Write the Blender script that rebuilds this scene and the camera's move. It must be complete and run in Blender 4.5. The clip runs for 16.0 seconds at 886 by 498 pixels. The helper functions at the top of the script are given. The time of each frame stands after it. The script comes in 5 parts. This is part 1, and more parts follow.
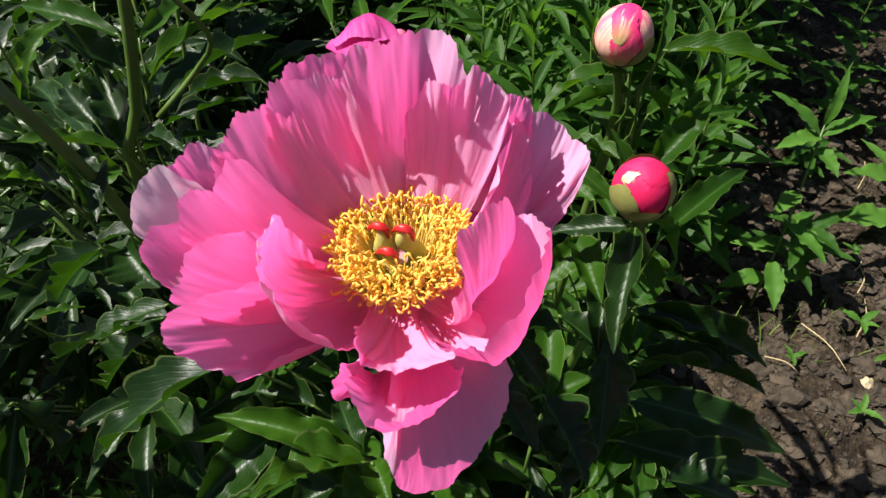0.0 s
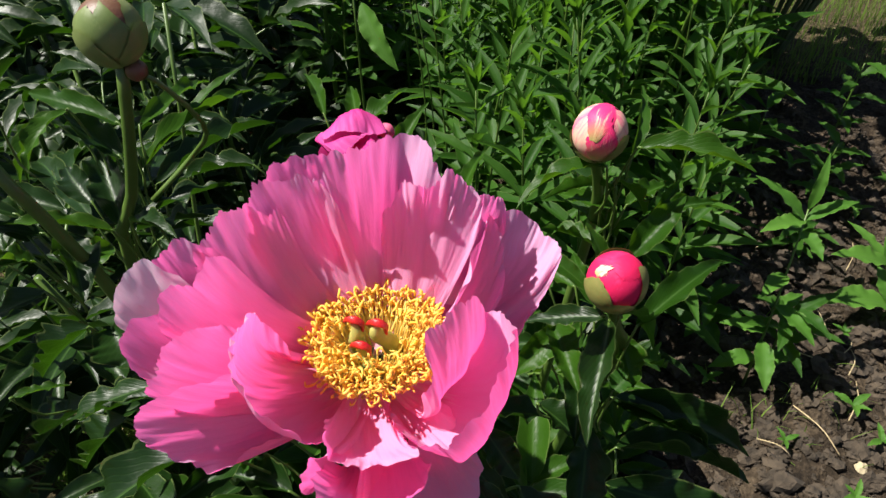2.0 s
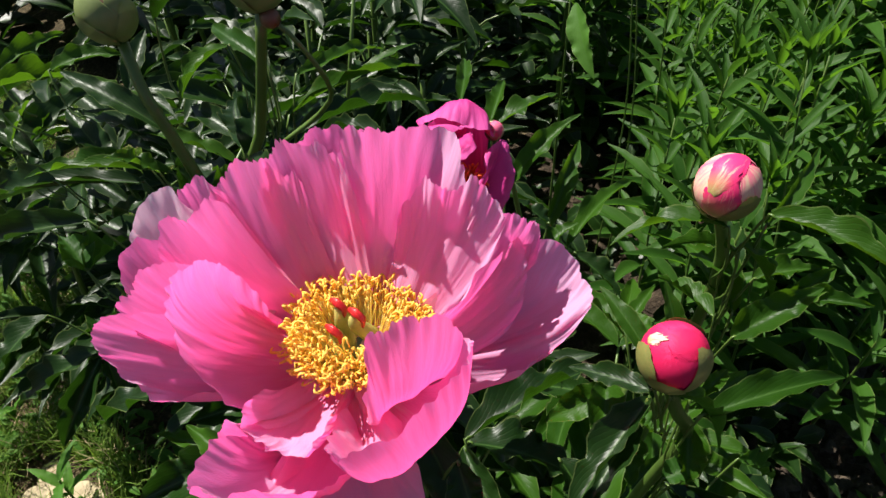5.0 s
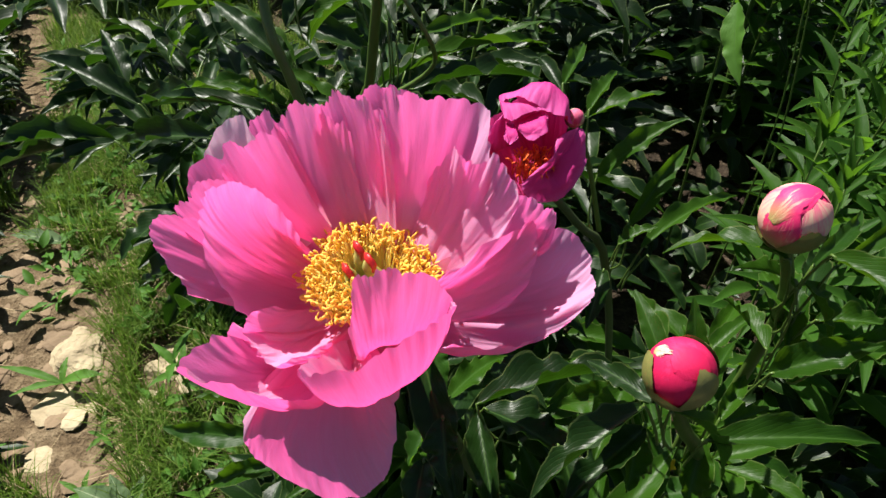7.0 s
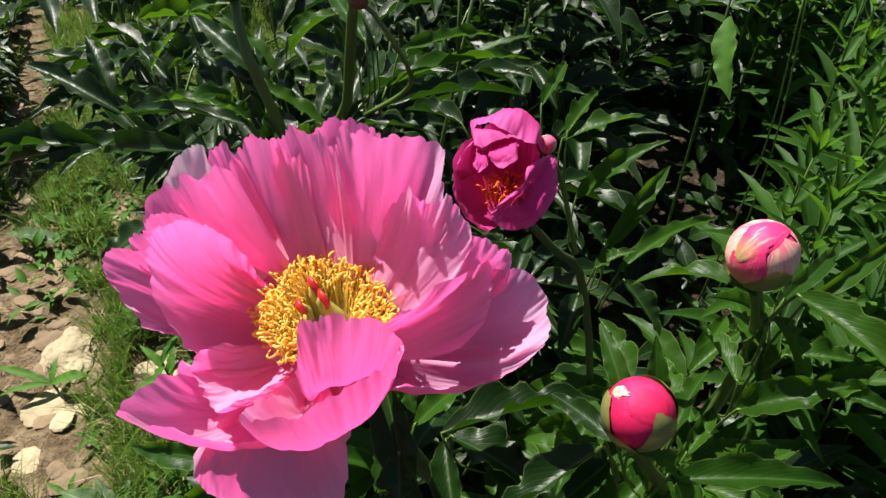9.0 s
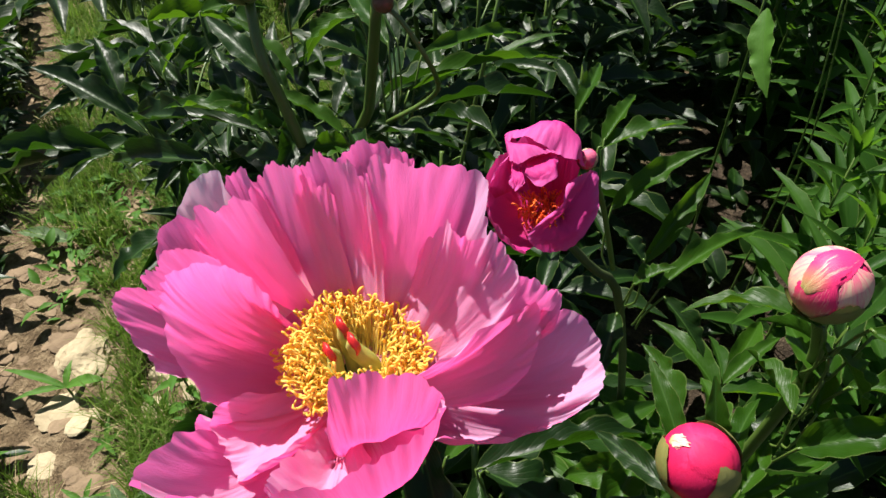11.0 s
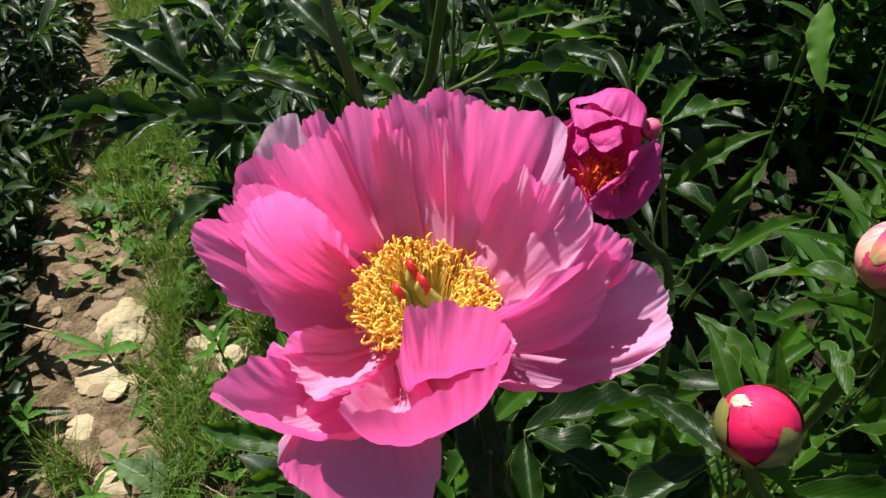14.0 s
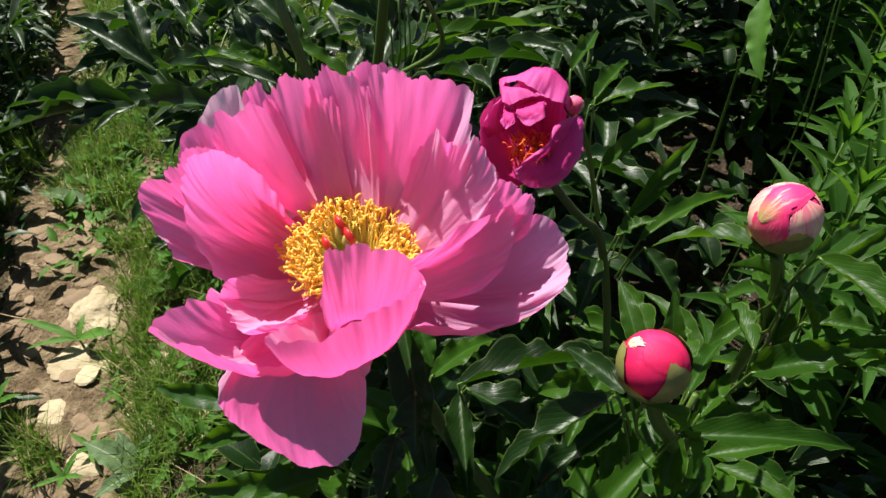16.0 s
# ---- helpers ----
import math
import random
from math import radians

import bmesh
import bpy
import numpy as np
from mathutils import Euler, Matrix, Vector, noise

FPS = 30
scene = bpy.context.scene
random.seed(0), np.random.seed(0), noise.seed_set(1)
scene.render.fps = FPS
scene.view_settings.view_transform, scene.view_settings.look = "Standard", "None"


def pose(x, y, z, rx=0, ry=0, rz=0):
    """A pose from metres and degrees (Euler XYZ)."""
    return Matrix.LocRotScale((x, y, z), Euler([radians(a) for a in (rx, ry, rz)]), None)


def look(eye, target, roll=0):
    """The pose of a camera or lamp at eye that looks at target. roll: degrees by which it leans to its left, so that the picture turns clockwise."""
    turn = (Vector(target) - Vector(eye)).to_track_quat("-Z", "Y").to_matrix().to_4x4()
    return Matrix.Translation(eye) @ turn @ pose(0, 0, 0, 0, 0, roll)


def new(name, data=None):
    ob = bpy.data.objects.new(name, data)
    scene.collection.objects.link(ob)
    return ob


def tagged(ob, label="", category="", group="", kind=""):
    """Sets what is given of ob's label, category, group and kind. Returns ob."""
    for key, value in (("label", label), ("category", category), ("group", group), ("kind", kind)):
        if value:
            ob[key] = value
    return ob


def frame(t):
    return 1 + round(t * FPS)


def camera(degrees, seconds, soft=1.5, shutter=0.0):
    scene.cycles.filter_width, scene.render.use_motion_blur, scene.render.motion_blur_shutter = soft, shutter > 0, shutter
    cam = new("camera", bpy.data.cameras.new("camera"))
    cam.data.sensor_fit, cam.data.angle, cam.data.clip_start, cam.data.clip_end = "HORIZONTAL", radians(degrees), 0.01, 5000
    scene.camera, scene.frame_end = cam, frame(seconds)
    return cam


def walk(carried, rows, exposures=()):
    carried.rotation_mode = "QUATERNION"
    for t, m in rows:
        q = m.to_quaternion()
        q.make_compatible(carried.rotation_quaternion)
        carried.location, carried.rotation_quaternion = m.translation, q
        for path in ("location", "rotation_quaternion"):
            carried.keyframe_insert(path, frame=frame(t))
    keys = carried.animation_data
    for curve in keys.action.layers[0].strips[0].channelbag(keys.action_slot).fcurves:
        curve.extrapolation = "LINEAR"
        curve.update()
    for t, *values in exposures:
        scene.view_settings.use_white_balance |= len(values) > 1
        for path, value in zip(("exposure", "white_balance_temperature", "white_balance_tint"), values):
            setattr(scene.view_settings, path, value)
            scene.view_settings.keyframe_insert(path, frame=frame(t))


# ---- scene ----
cam = camera(65.3, 16.0)
PATH = [
    (0, (0.017, -0.005, 0.823), (-0.089, 1.272, -0.713), -2.5),
    (0.5, (0.019, -0.005, 0.826), (-0.063, 1.334, -0.657), -2.3),
    (1, (0.021, -0.008, 0.831), (-0.079, 1.36, -0.625), -1.3),
    (1.5, (0.025, -0.007, 0.829), (-0.075, 1.4, -0.588), -0.9),
    (2, (0.028, -0.003, 0.838), (-0.082, 1.417, -0.567), -1.3),
    (2.5, (0.031, -0.002, 0.838), (-0.098, 1.379, -0.602), -0.2),
    (3, (0.034, -0.003, 0.847), (-0.082, 1.404, -0.57), 0.2),
    (3.5, (0.038, -0.002, 0.838), (-0.11, 1.441, -0.539), 1.6),
    (4, (0.053, 0.003, 0.837), (-0.287, 1.469, -0.481), 1.7),
    (4.5, (0.076, 0.012, 0.823), (-0.552, 1.337, -0.537), -2.6),
    (4.7, (0.087, 0.023, 0.822), (-0.573, 1.314, -0.556), -2.6),
    (6.8, (0.156, 0.059, 0.836), (-0.898, 1.027, -0.561), -5.0),
    (7, (0.155, 0.057, 0.832), (-0.861, 1.011, -0.602), -2.9),
    (7.5, (0.161, 0.063, 0.836), (-0.828, 1.02, -0.615), -0.8),
    (8, (0.158, 0.077, 0.845), (-0.842, 1.035, -0.597), -0.7),
    (8.5, (0.159, 0.082, 0.843), (-0.852, 1.032, -0.597), -1.6),
    (10.8, (0.134, 0.094, 0.838), (-0.884, 0.986, -0.635), -4.1),
    (11, (0.127, 0.098, 0.836), (-0.893, 0.988, -0.635), -3.8),
    (11.5, (0.118, 0.099, 0.834), (-0.901, 0.983, -0.643), -3.7),
    (12, (0.112, 0.098, 0.833), (-0.887, 0.979, -0.658), -3.8),
    (12.5, (0.113, 0.096, 0.835), (-0.912, 0.975, -0.641), -4.7),
    (13, (0.12, 0.087, 0.839), (-0.945, 0.938, -0.625), -5.7),
    (13.5, (0.123, 0.077, 0.829), (-0.965, 0.89, -0.639), -4.5),
    (14, (0.129, 0.072, 0.825), (-0.945, 0.909, -0.641), -3.2),
    (14.5, (0.14, 0.076, 0.825), (-0.923, 0.93, -0.639), -2.5),
    (15, (0.152, 0.072, 0.829), (-0.927, 0.889, -0.644), -3.8),
    (15.5, (0.166, 0.065, 0.827), (-0.903, 0.886, -0.65), -3.2),
    (16, (0.171, 0.07, 0.833), (-0.87, 0.942, -0.635), -1.9),
]
EXPOSURES = [(0, 0.92), (4.5, 0.92), (7, 0.92), (8.5, 0.93), (11, 0.95), (12.5, 0.88), (13.5, 0.78), (14.5, 0.78), (15.5, 0.86), (16, 0.92)]
walk(cam, [(t, look(eye, target, roll)) for t, eye, target, roll in PATH], EXPOSURES)

# ---- world, sun, exposure ----
SUN_TO = Vector((-0.52, 0.06, 0.85)).normalized()
world = bpy.data.worlds.new("world")
scene.world = world
world.use_nodes = True
sky = world.node_tree.nodes.new("ShaderNodeTexSky")
sky.sky_type, sky.sun_disc = "NISHITA", False
sky.sun_elevation = math.asin(SUN_TO.z)
sky.sun_rotation = math.atan2(SUN_TO.x, SUN_TO.y)
back = world.node_tree.nodes["Background"]
world.node_tree.links.new(sky.outputs[0], back.inputs[0])
back.inputs[1].default_value = 0.042
sun = new("sun", bpy.data.lights.new("sun", "SUN"))
sun.data.energy, sun.data.angle, sun.data.color = 5.4, radians(0.53), (1.0, 0.955, 0.88)
sun.matrix_world = look(SUN_TO * 4, (0, 0, 0))


# ---- materials ----
class Nodes:
    """A node material with short ways to add and join nodes."""

    def __init__(self, name):
        self.m = bpy.data.materials.new(name)
        self.m.use_nodes = True
        self.t = self.m.node_tree
        self.bsdf = self.t.nodes["Principled BSDF"]
        self.out = self.t.nodes["Material Output"]

    def add(self, kind, ins=None, data_type=None, operation=None, uv_map=None):
        n = self.t.nodes.new("ShaderNode" + kind)
        if data_type:
            n.data_type = data_type
        if operation:
            n.operation = operation
        if uv_map:
            n.uv_map = uv_map
        for k, v in (ins or {}).items():
            self.set(n.inputs[k], v)
        return n

    def set(self, socket, v):
        if isinstance(v, bpy.types.NodeSocket):
            self.t.links.new(v, socket)
        else:
            socket.default_value = v

    def ramp(self, fac, stops):
        n = self.add("ValToRGB", {0: fac})
        e = n.color_ramp.elements
        while len(e) < len(stops):
            e.new(0.5)
        for el, (p, c) in zip(e, stops):
            el.position, el.color = p, (*c, 1)
        return n.outputs[0]

    def mix(self, fac, a, b):
        n = self.add("Mix", data_type="RGBA")
        for k, v in ((0, fac), (6, a), (7, b)):
            self.set(n.inputs[k], (*v, 1) if isinstance(v, tuple) and len(v) == 3 else v)
        return n.outputs[2]

    def math(self, op, a, b=0.0, c=0.0):
        n = self.add("Math", {0: a, 1: b, 2: c}, operation=op)
        return n.outputs[0]

    def noise(self, vec, scale, detail=3.0, rough=0.55):
        n = self.add("TexNoise", {"Scale": scale, "Detail": detail, "Roughness": rough})
        if vec is not None:
            self.set(n.inputs["Vector"], vec)
        return n.outputs[0]

    def bump(self, height, strength, dist):
        return self.add("Bump", {"Strength": strength, "Distance": dist, "Height": height}).outputs[0]

    def scaled(self, vec, s):
        return self.add("Mapping", {0: vec, 3: s}).outputs[0]

    def thin(self, share, colour, normal=None):
        """Lets light through a thin blade: mixes a translucent layer in."""
        tr = self.add("BsdfTranslucent", {0: colour})
        if normal is not None:
            self.set(tr.inputs[1], normal)
        mx = self.add("MixShader", {0: share, 1: self.bsdf.outputs[0], 2: tr.outputs[0]})
        self.t.links.new(mx.outputs[0], self.out.inputs[0])

    def principled(self, **kw):
        for k, v in kw.items():
            self.set(self.bsdf.inputs[k.replace("_", " ")], v)
        return self.m


def petal_material(name, deep, mid, rim, foot, share=0.42, glow=None):
    """A thin petal: paler where it throws light back, deeper where light comes through."""
    n = Nodes(name)
    uv = n.add("UVMap", uv_map="UVMap").outputs[0]
    s = n.add("SeparateXYZ", {0: uv}).outputs
    bent = n.add("VectorMath", {0: uv, 1: n.add("VectorMath", {0: n.add("TexNoise", {"Vector": uv, "Scale": 5.0, "Detail": 2.0}).outputs[1], 1: (0.0, 0.10, 0.0)}, operation="MULTIPLY").outputs[0]}, operation="ADD").outputs[0]
    streak = n.noise(n.scaled(bent, (2.2, 11.0, 1.0)), 1.0, 4.0, 0.65)
    fine = n.noise(n.scaled(bent, (3.0, 95.0, 1.0)), 1.0, 4.0, 0.65)
    cloud = n.noise(n.add("NewGeometry").outputs[0], 38.0, 2.0)
    n_mid = tuple(0.5 * (a + b) for a, b in zip(deep, mid))
    along = n.math("ADD", s[0], n.math("MULTIPLY", n.math("SUBTRACT", streak, 0.5), 0.55))
    col = n.ramp(along, [(0.02, foot), (0.20, n_mid), (0.45, mid), (0.70, mid), (0.98, rim)])
    col = n.mix(n.math("MULTIPLY", n.math("SUBTRACT", fine, 0.42), 0.6), col, deep)
    col = n.mix(n.math("MULTIPLY", cloud, 0.34), col, rim)
    crinkle = n.noise(n.scaled(uv, (18.0, 42.0, 1.0)), 1.0, 5.0, 0.65)
    h = n.math("ADD", n.math("MULTIPLY", streak, 0.35), n.math("ADD", n.math("MULTIPLY", fine, 0.25), n.math("MULTIPLY", crinkle, 0.5)))
    nor = n.bump(h, 0.32, 0.0012)
    inner = n.mix(0.55, col, deep) if glow is None else n.mix(n.math("MULTIPLY_ADD", n.math("ADD", fine, streak), 1.1, -0.75), n.ramp(along, [(0.02, foot), (0.22, glow[0]), (0.95, glow[1])]), glow[0])
    n.thin(share, inner, nor)
    return n.principled(Base_Color=col, Roughness=0.62, Specular_IOR_Level=0.25, Normal=nor)


def bud_material(name, rose, cream, at=0.5, soft=0.10):
    """Bud petal streaked lengthwise with rose and cream; a higher share of cream with a higher at."""
    n = Nodes(name)
    uv = n.add("UVMap", uv_map="UVMap").outputs[0]
    s = n.add("SeparateXYZ", {0: uv}).outputs
    flame = n.noise(n.scaled(uv, (1.3, 5.0, 1.0)), 1.0, 4.0, 0.6)
    fine = n.noise(n.scaled(uv, (4.0, 38.0, 1.0)), 1.0, 3.0, 0.6)
    v = n.math("ADD", n.math("MULTIPLY", flame, 0.72), n.math("MULTIPLY", fine, 0.28))
    v = n.math("ADD", v, n.math("MULTIPLY", n.math("SUBTRACT", s[0], 0.6), 0.12))
    mid = tuple(0.45 * a + 0.55 * b for a, b in zip(rose, cream))
    col = n.ramp(v, [(at - soft, cream), (at - 0.3 * soft, mid), (at + 0.3 * soft, rose), (at + soft, rose)])
    foot = n.math("SMOOTH_MIN", n.math("MULTIPLY", s[0], 2.2), 1.0, 0.2)
    col = n.mix(foot, (0.34, 0.30, 0.10), col)
    nor = n.bump(n.math("ADD", fine, n.math("MULTIPLY", flame, 0.5)), 0.3, 0.0008)
    return n.principled(Base_Color=col, Roughness=0.5, Normal=nor, Specular_IOR_Level=0.3)


def leaf_material(name, dark, light, glow, rough=0.36, share=0.3, rib=(0.07, 0.15, 0.03), vein=0.16, gloss=0.2):
    n = Nodes(name)
    uv = n.add("UVMap", uv_map="UVMap").outputs[0]
    s = n.add("SeparateXYZ", {0: uv}).outputs
    rnd = n.add("ObjectInfo").outputs["Random"]
    geo = n.add("NewGeometry")
    isl = geo.outputs["Random Per Island"]
    across = n.math("ABSOLUTE", n.math("SUBTRACT", s[1], 0.5))
    patch = n.noise(geo.outputs[0], 45.0, 3.0)
    pick = n.math("ADD", n.math("MULTIPLY", n.math("FRACT", n.math("ADD", rnd, isl)), 0.75), n.math("MULTIPLY", n.math("SUBTRACT", patch, 0.5), 0.8))
    col = n.mix(pick, dark, light)
    # side veins run outwards and forwards from the midrib
    way = n.math("ADD", n.math("SUBTRACT", n.math("MULTIPLY", s[0], 11.0), n.math("MULTIPLY", across, 9.0)), n.math("MULTIPLY", patch, 1.6))
    wave = n.math("ABSOLUTE", n.math("SUBTRACT", n.math("FRACT", way), 0.5))
    line = n.math("LESS_THAN", wave, 0.045)
    ribm = n.math("SUBTRACT", 1.0, n.math("SMOOTH_MIN", n.math("MULTIPLY", across, 26.0), 1.0, 0.3))
    col = n.mix(n.math("MULTIPLY", line, 0.5 * vein), col, rib)
    col = n.mix(n.math("MAXIMUM", n.math("MULTIPLY", ribm, 0.5), 0.0), col, rib)
    col = n.mix(n.math("MULTIPLY", n.math("GREATER_THAN", across, 0.465), 0.4), col, (0.15, 0.20, 0.06))
    fine = n.noise(geo.outputs[0], 420.0, 3.0)
    mid = n.noise(geo.outputs[0], 110.0, 2.0)
    h = n.math("ADD", n.math("MULTIPLY", n.math("MINIMUM", wave, 0.2), 2.4 * vein), n.math("ADD", n.math("MULTIPLY", fine, 0.10), n.math("MULTIPLY", mid, 0.55)))
    nor = n.bump(h, 0.45, 0.0018)
    n.thin(share, n.mix(n.math("MULTIPLY", ribm, 0.4), n.mix(pick, glow, light), rib), nor)
    return n.principled(Base_Color=col, Roughness=n.math("ADD", rough, n.math("MULTIPLY", patch, 0.14)), Normal=nor, Specular_IOR_Level=gloss)


def plain_material(name, a, b, rough, scale, bump=0.4, dist=0.001, share=0.0, metal=0.0):
    n = Nodes(name)
    geo = n.add("NewGeometry")
    rnd = n.add("ObjectInfo").outputs["Random"]
    c = n.noise(geo.outputs[0], scale, 4.0)
    f = n.noise(geo.outputs[0], scale * 7, 3.0)
    v = n.math("ADD", n.math("MULTIPLY_ADD", c, 1.6, -0.45), n.math("MULTIPLY", n.math("SUBTRACT", rnd, 0.5), 0.3))
    col = n.mix(v, a, b)
    nor = n.bump(n.math("ADD", c, n.math("MULTIPLY", f, 0.5)), bump, dist)
    if share:
        n.thin(share, col, nor)
    return n.principled(Base_Color=col, Roughness=rough, Normal=nor, Metallic=metal)


PETAL = petal_material("peony_petal", (0.97, 0.25, 0.52), (0.98, 0.44, 0.73), (0.98, 0.58, 0.88), (0.98, 0.62, 0.62), 0.55, ((0.98, 0.045, 0.28), (0.98, 0.20, 0.58)))
# pale copy of the petal: sunlight on one outer petal put into colour
PETAL_SUNLIT = petal_material("sunlit_petal", (0.93, 0.52, 0.68), (0.94, 0.68, 0.82), (0.95, 0.80, 0.90), (0.95, 0.78, 0.78), 0.4)
PETAL_DEEP = petal_material("magenta_petal", (0.56, 0.010, 0.15), (0.63, 0.03, 0.24), (0.70, 0.10, 0.38), (0.38, 0.004, 0.02), 0.3)
PETAL_BUD = petal_material("bud_petal", (0.62, 0.006, 0.060), (0.64, 0.010, 0.085), (0.68, 0.030, 0.14), (0.56, 0.008, 0.04), 0.12)
PETAL_ROSE = petal_material("rosy_bud_petal", (0.68, 0.025, 0.13), (0.70, 0.06, 0.19), (0.72, 0.16, 0.28), (0.70, 0.20, 0.24), 0.15)
PETAL_CREAM = petal_material("cream_bud_petal", (0.52, 0.30, 0.20), (0.53, 0.38, 0.24), (0.54, 0.42, 0.30), (0.52, 0.50, 0.22), 0.15)
PETAL_MOTTLED = bud_material("mottled_bud_petal", (0.66, 0.05, 0.13), (0.53, 0.38, 0.25))
PETAL_CREAMY = bud_material("creamy_bud_petal", (0.78, 0.14, 0.24), (0.70, 0.54, 0.36), 0.55, 0.15)
PETAL_ROSY = bud_material("rosy_streaked_bud_petal", (0.74, 0.030, 0.15), (0.76, 0.46, 0.36), 0.41, 0.12)
PETAL_FLASH = bud_material("white_flashed_bud_petal", (0.66, 0.012, 0.09), (0.74, 0.58, 0.44), 0.60, 0.16)
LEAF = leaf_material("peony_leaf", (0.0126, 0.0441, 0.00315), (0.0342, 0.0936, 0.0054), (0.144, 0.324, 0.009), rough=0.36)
# darker copy of the peony leaf: glossy dark green with shade put in
LEAF_DARK_SHADED = leaf_material("dark_shaded_peony_leaf", (0.00528, 0.0189, 0.00264), (0.0114, 0.037, 0.00352), (0.044, 0.132, 0.0044), rough=0.34, share=0.24, gloss=0.32)
LEAF_WILD = leaf_material("wild_leaf", (0.021, 0.070, 0.008), (0.046, 0.124, 0.012), (0.14, 0.33, 0.016), rough=0.45, share=0.40, vein=0.15)
LEAF_WEED = leaf_material("weed_leaf", (0.0475, 0.133, 0.0152), (0.0808, 0.19, 0.0247), (0.162, 0.342, 0.0285), rough=0.5, share=0.3)
LEAF_GREY = leaf_material("grey_green_leaf", (0.07, 0.119, 0.049), (0.112, 0.175, 0.077), (0.14, 0.224, 0.07), rough=0.6, share=0.2, rib=(0.45, 0.5, 0.32))
GRASS = leaf_material("grass_blade", (0.070, 0.140, 0.020), (0.17, 0.25, 0.045), (0.24, 0.42, 0.040), rough=0.5, share=0.35, vein=0.0)
DRY = plain_material("dry_straw", (0.34, 0.25, 0.13), (0.50, 0.41, 0.24), 0.8, 60)
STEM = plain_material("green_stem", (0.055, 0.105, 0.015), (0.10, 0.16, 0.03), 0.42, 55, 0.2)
# stem green with shade put into its colour; also colours the shrub's stems
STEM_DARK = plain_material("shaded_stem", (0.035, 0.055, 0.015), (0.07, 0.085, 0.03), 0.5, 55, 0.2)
SEPAL = plain_material("sepal", (0.15, 0.16, 0.04), (0.30, 0.28, 0.09), 0.5, 75, 0.3, share=0.1)
SEPAL_GREEN = plain_material("bud_scale", (0.10, 0.15, 0.035), (0.24, 0.27, 0.10), 0.45, 38, 0.2, share=0.08)
SEPAL_RED = plain_material("reddish_sepal_edge", (0.12, 0.04, 0.025), (0.14, 0.10, 0.04), 0.5, 90)
ANTHER = plain_material("anther", (0.96, 0.58, 0.04), (0.98, 0.82, 0.24), 0.6, 300, 0.5, 0.0006, share=0.35)
FILAMENT = plain_material("filament", (0.95, 0.72, 0.16), (0.96, 0.84, 0.36), 0.5, 200, 0.2, share=0.45)
ANTHER_RED = plain_material("orange_anther", (0.72, 0.07, 0.008), (0.85, 0.20, 0.012), 0.6, 300, 0.5, 0.0006)
CARPEL = plain_material("carpel", (0.30, 0.32, 0.07), (0.52, 0.48, 0.15), 0.55, 160, 0.2)
STIGMA = plain_material("stigma", (0.42, 0.008, 0.012), (0.60, 0.03, 0.02), 0.4, 260, 0.5, 0.0005)
ROCK = plain_material("pale_limestone", (0.28, 0.22, 0.13), (0.54, 0.46, 0.30), 0.85, 22, 1.0, 0.004)
ROCK_TAN = plain_material("tan_stone", (0.14, 0.095, 0.055), (0.28, 0.20, 0.12), 0.9, 30, 0.9, 0.004)
CLOD = plain_material("soil_clod", (0.026, 0.019, 0.012), (0.12, 0.088, 0.058), 0.95, 55, 1.0, 0.004)
BANK = plain_material("brown_bank", (0.14, 0.085, 0.05), (0.28, 0.19, 0.12), 0.9, 18, 1.0, 0.006)
YELLOW = plain_material("yellow_petal", (0.80, 0.52, 0.01), (0.86, 0.66, 0.03), 0.5, 80, share=0.3)


# ---- building helpers ----
def grid_mesh(name, pts, uvs, mat):
    """A sheet from a (rows, columns, 3) array with its UV map."""
    nu, nv = pts.shape[:2]
    idx = np.arange(nu * nv).reshape(nu, nv)
    faces = np.stack([idx[:-1, :-1], idx[:-1, 1:], idx[1:, 1:], idx[1:, :-1]], -1).reshape(-1, 4)
    me = bpy.data.meshes.new(name)
    me.from_pydata(pts.reshape(-1, 3).tolist(), [], faces.tolist())
    layer = me.uv_layers.new(name="UVMap")
    layer.data.foreach_set("uv", uvs.reshape(-1, 2)[faces.reshape(-1)].astype(np.float32).ravel())
    me.polygons.foreach_set("use_smooth", [True] * len(me.polygons))
    me.materials.append(mat)
    return me


def join_meshes(name, items, mat, smooth=True):
    """One mesh out of (verts, faces, uvs or None) triples."""
    vs, fs, us, k = [], [], [], 0
    for v, f, u in items:
        vs.append(v)
        fs.append(f + k)
        us.append(u if u is not None else np.zeros((len(v), 2)))
        k += len(v)
    v, f, u = np.concatenate(vs), np.concatenate(fs), np.concatenate(us)
    me = bpy.data.meshes.new(name)
    me.from_pydata(v.tolist(), [], f.tolist())
    layer = me.uv_layers.new(name="UVMap")
    layer.data.foreach_set("uv", u[f.reshape(-1)].astype(np.float32).ravel())
    me.polygons.foreach_set("use_smooth", [smooth] * len(me.polygons))
    me.materials.append(mat)
    return me


BED = bpy.data.collections.new("bed")


def spawn(name, data=None):
    """A new object in the bed's collection, which joins the scene at the end of the file."""
    ob = bpy.data.objects.new(name, data)
    BED.objects.link(ob)
    return ob


def put(name, me, parent=None, m=None, label=""):
    ob = spawn(name, me)
    if parent is not None:
        ob.parent = parent
    if m is not None:
        ob.matrix_basis = m
    if label:
        ob["label"] = label
    return ob


def thing(name, label, category, group="", kind="", at=(0, 0, 0)):
    ob = spawn(name)
    ob.empty_display_size = 0.02
    ob.location = at
    return tagged(ob, label, category, group, kind)


def under(parent, ob):
    """Hangs ob under parent, keeping its place in the world."""
    ob.parent = parent
    ob.matrix_parent_inverse = Matrix.Translation(-Vector(parent.location))
    return ob


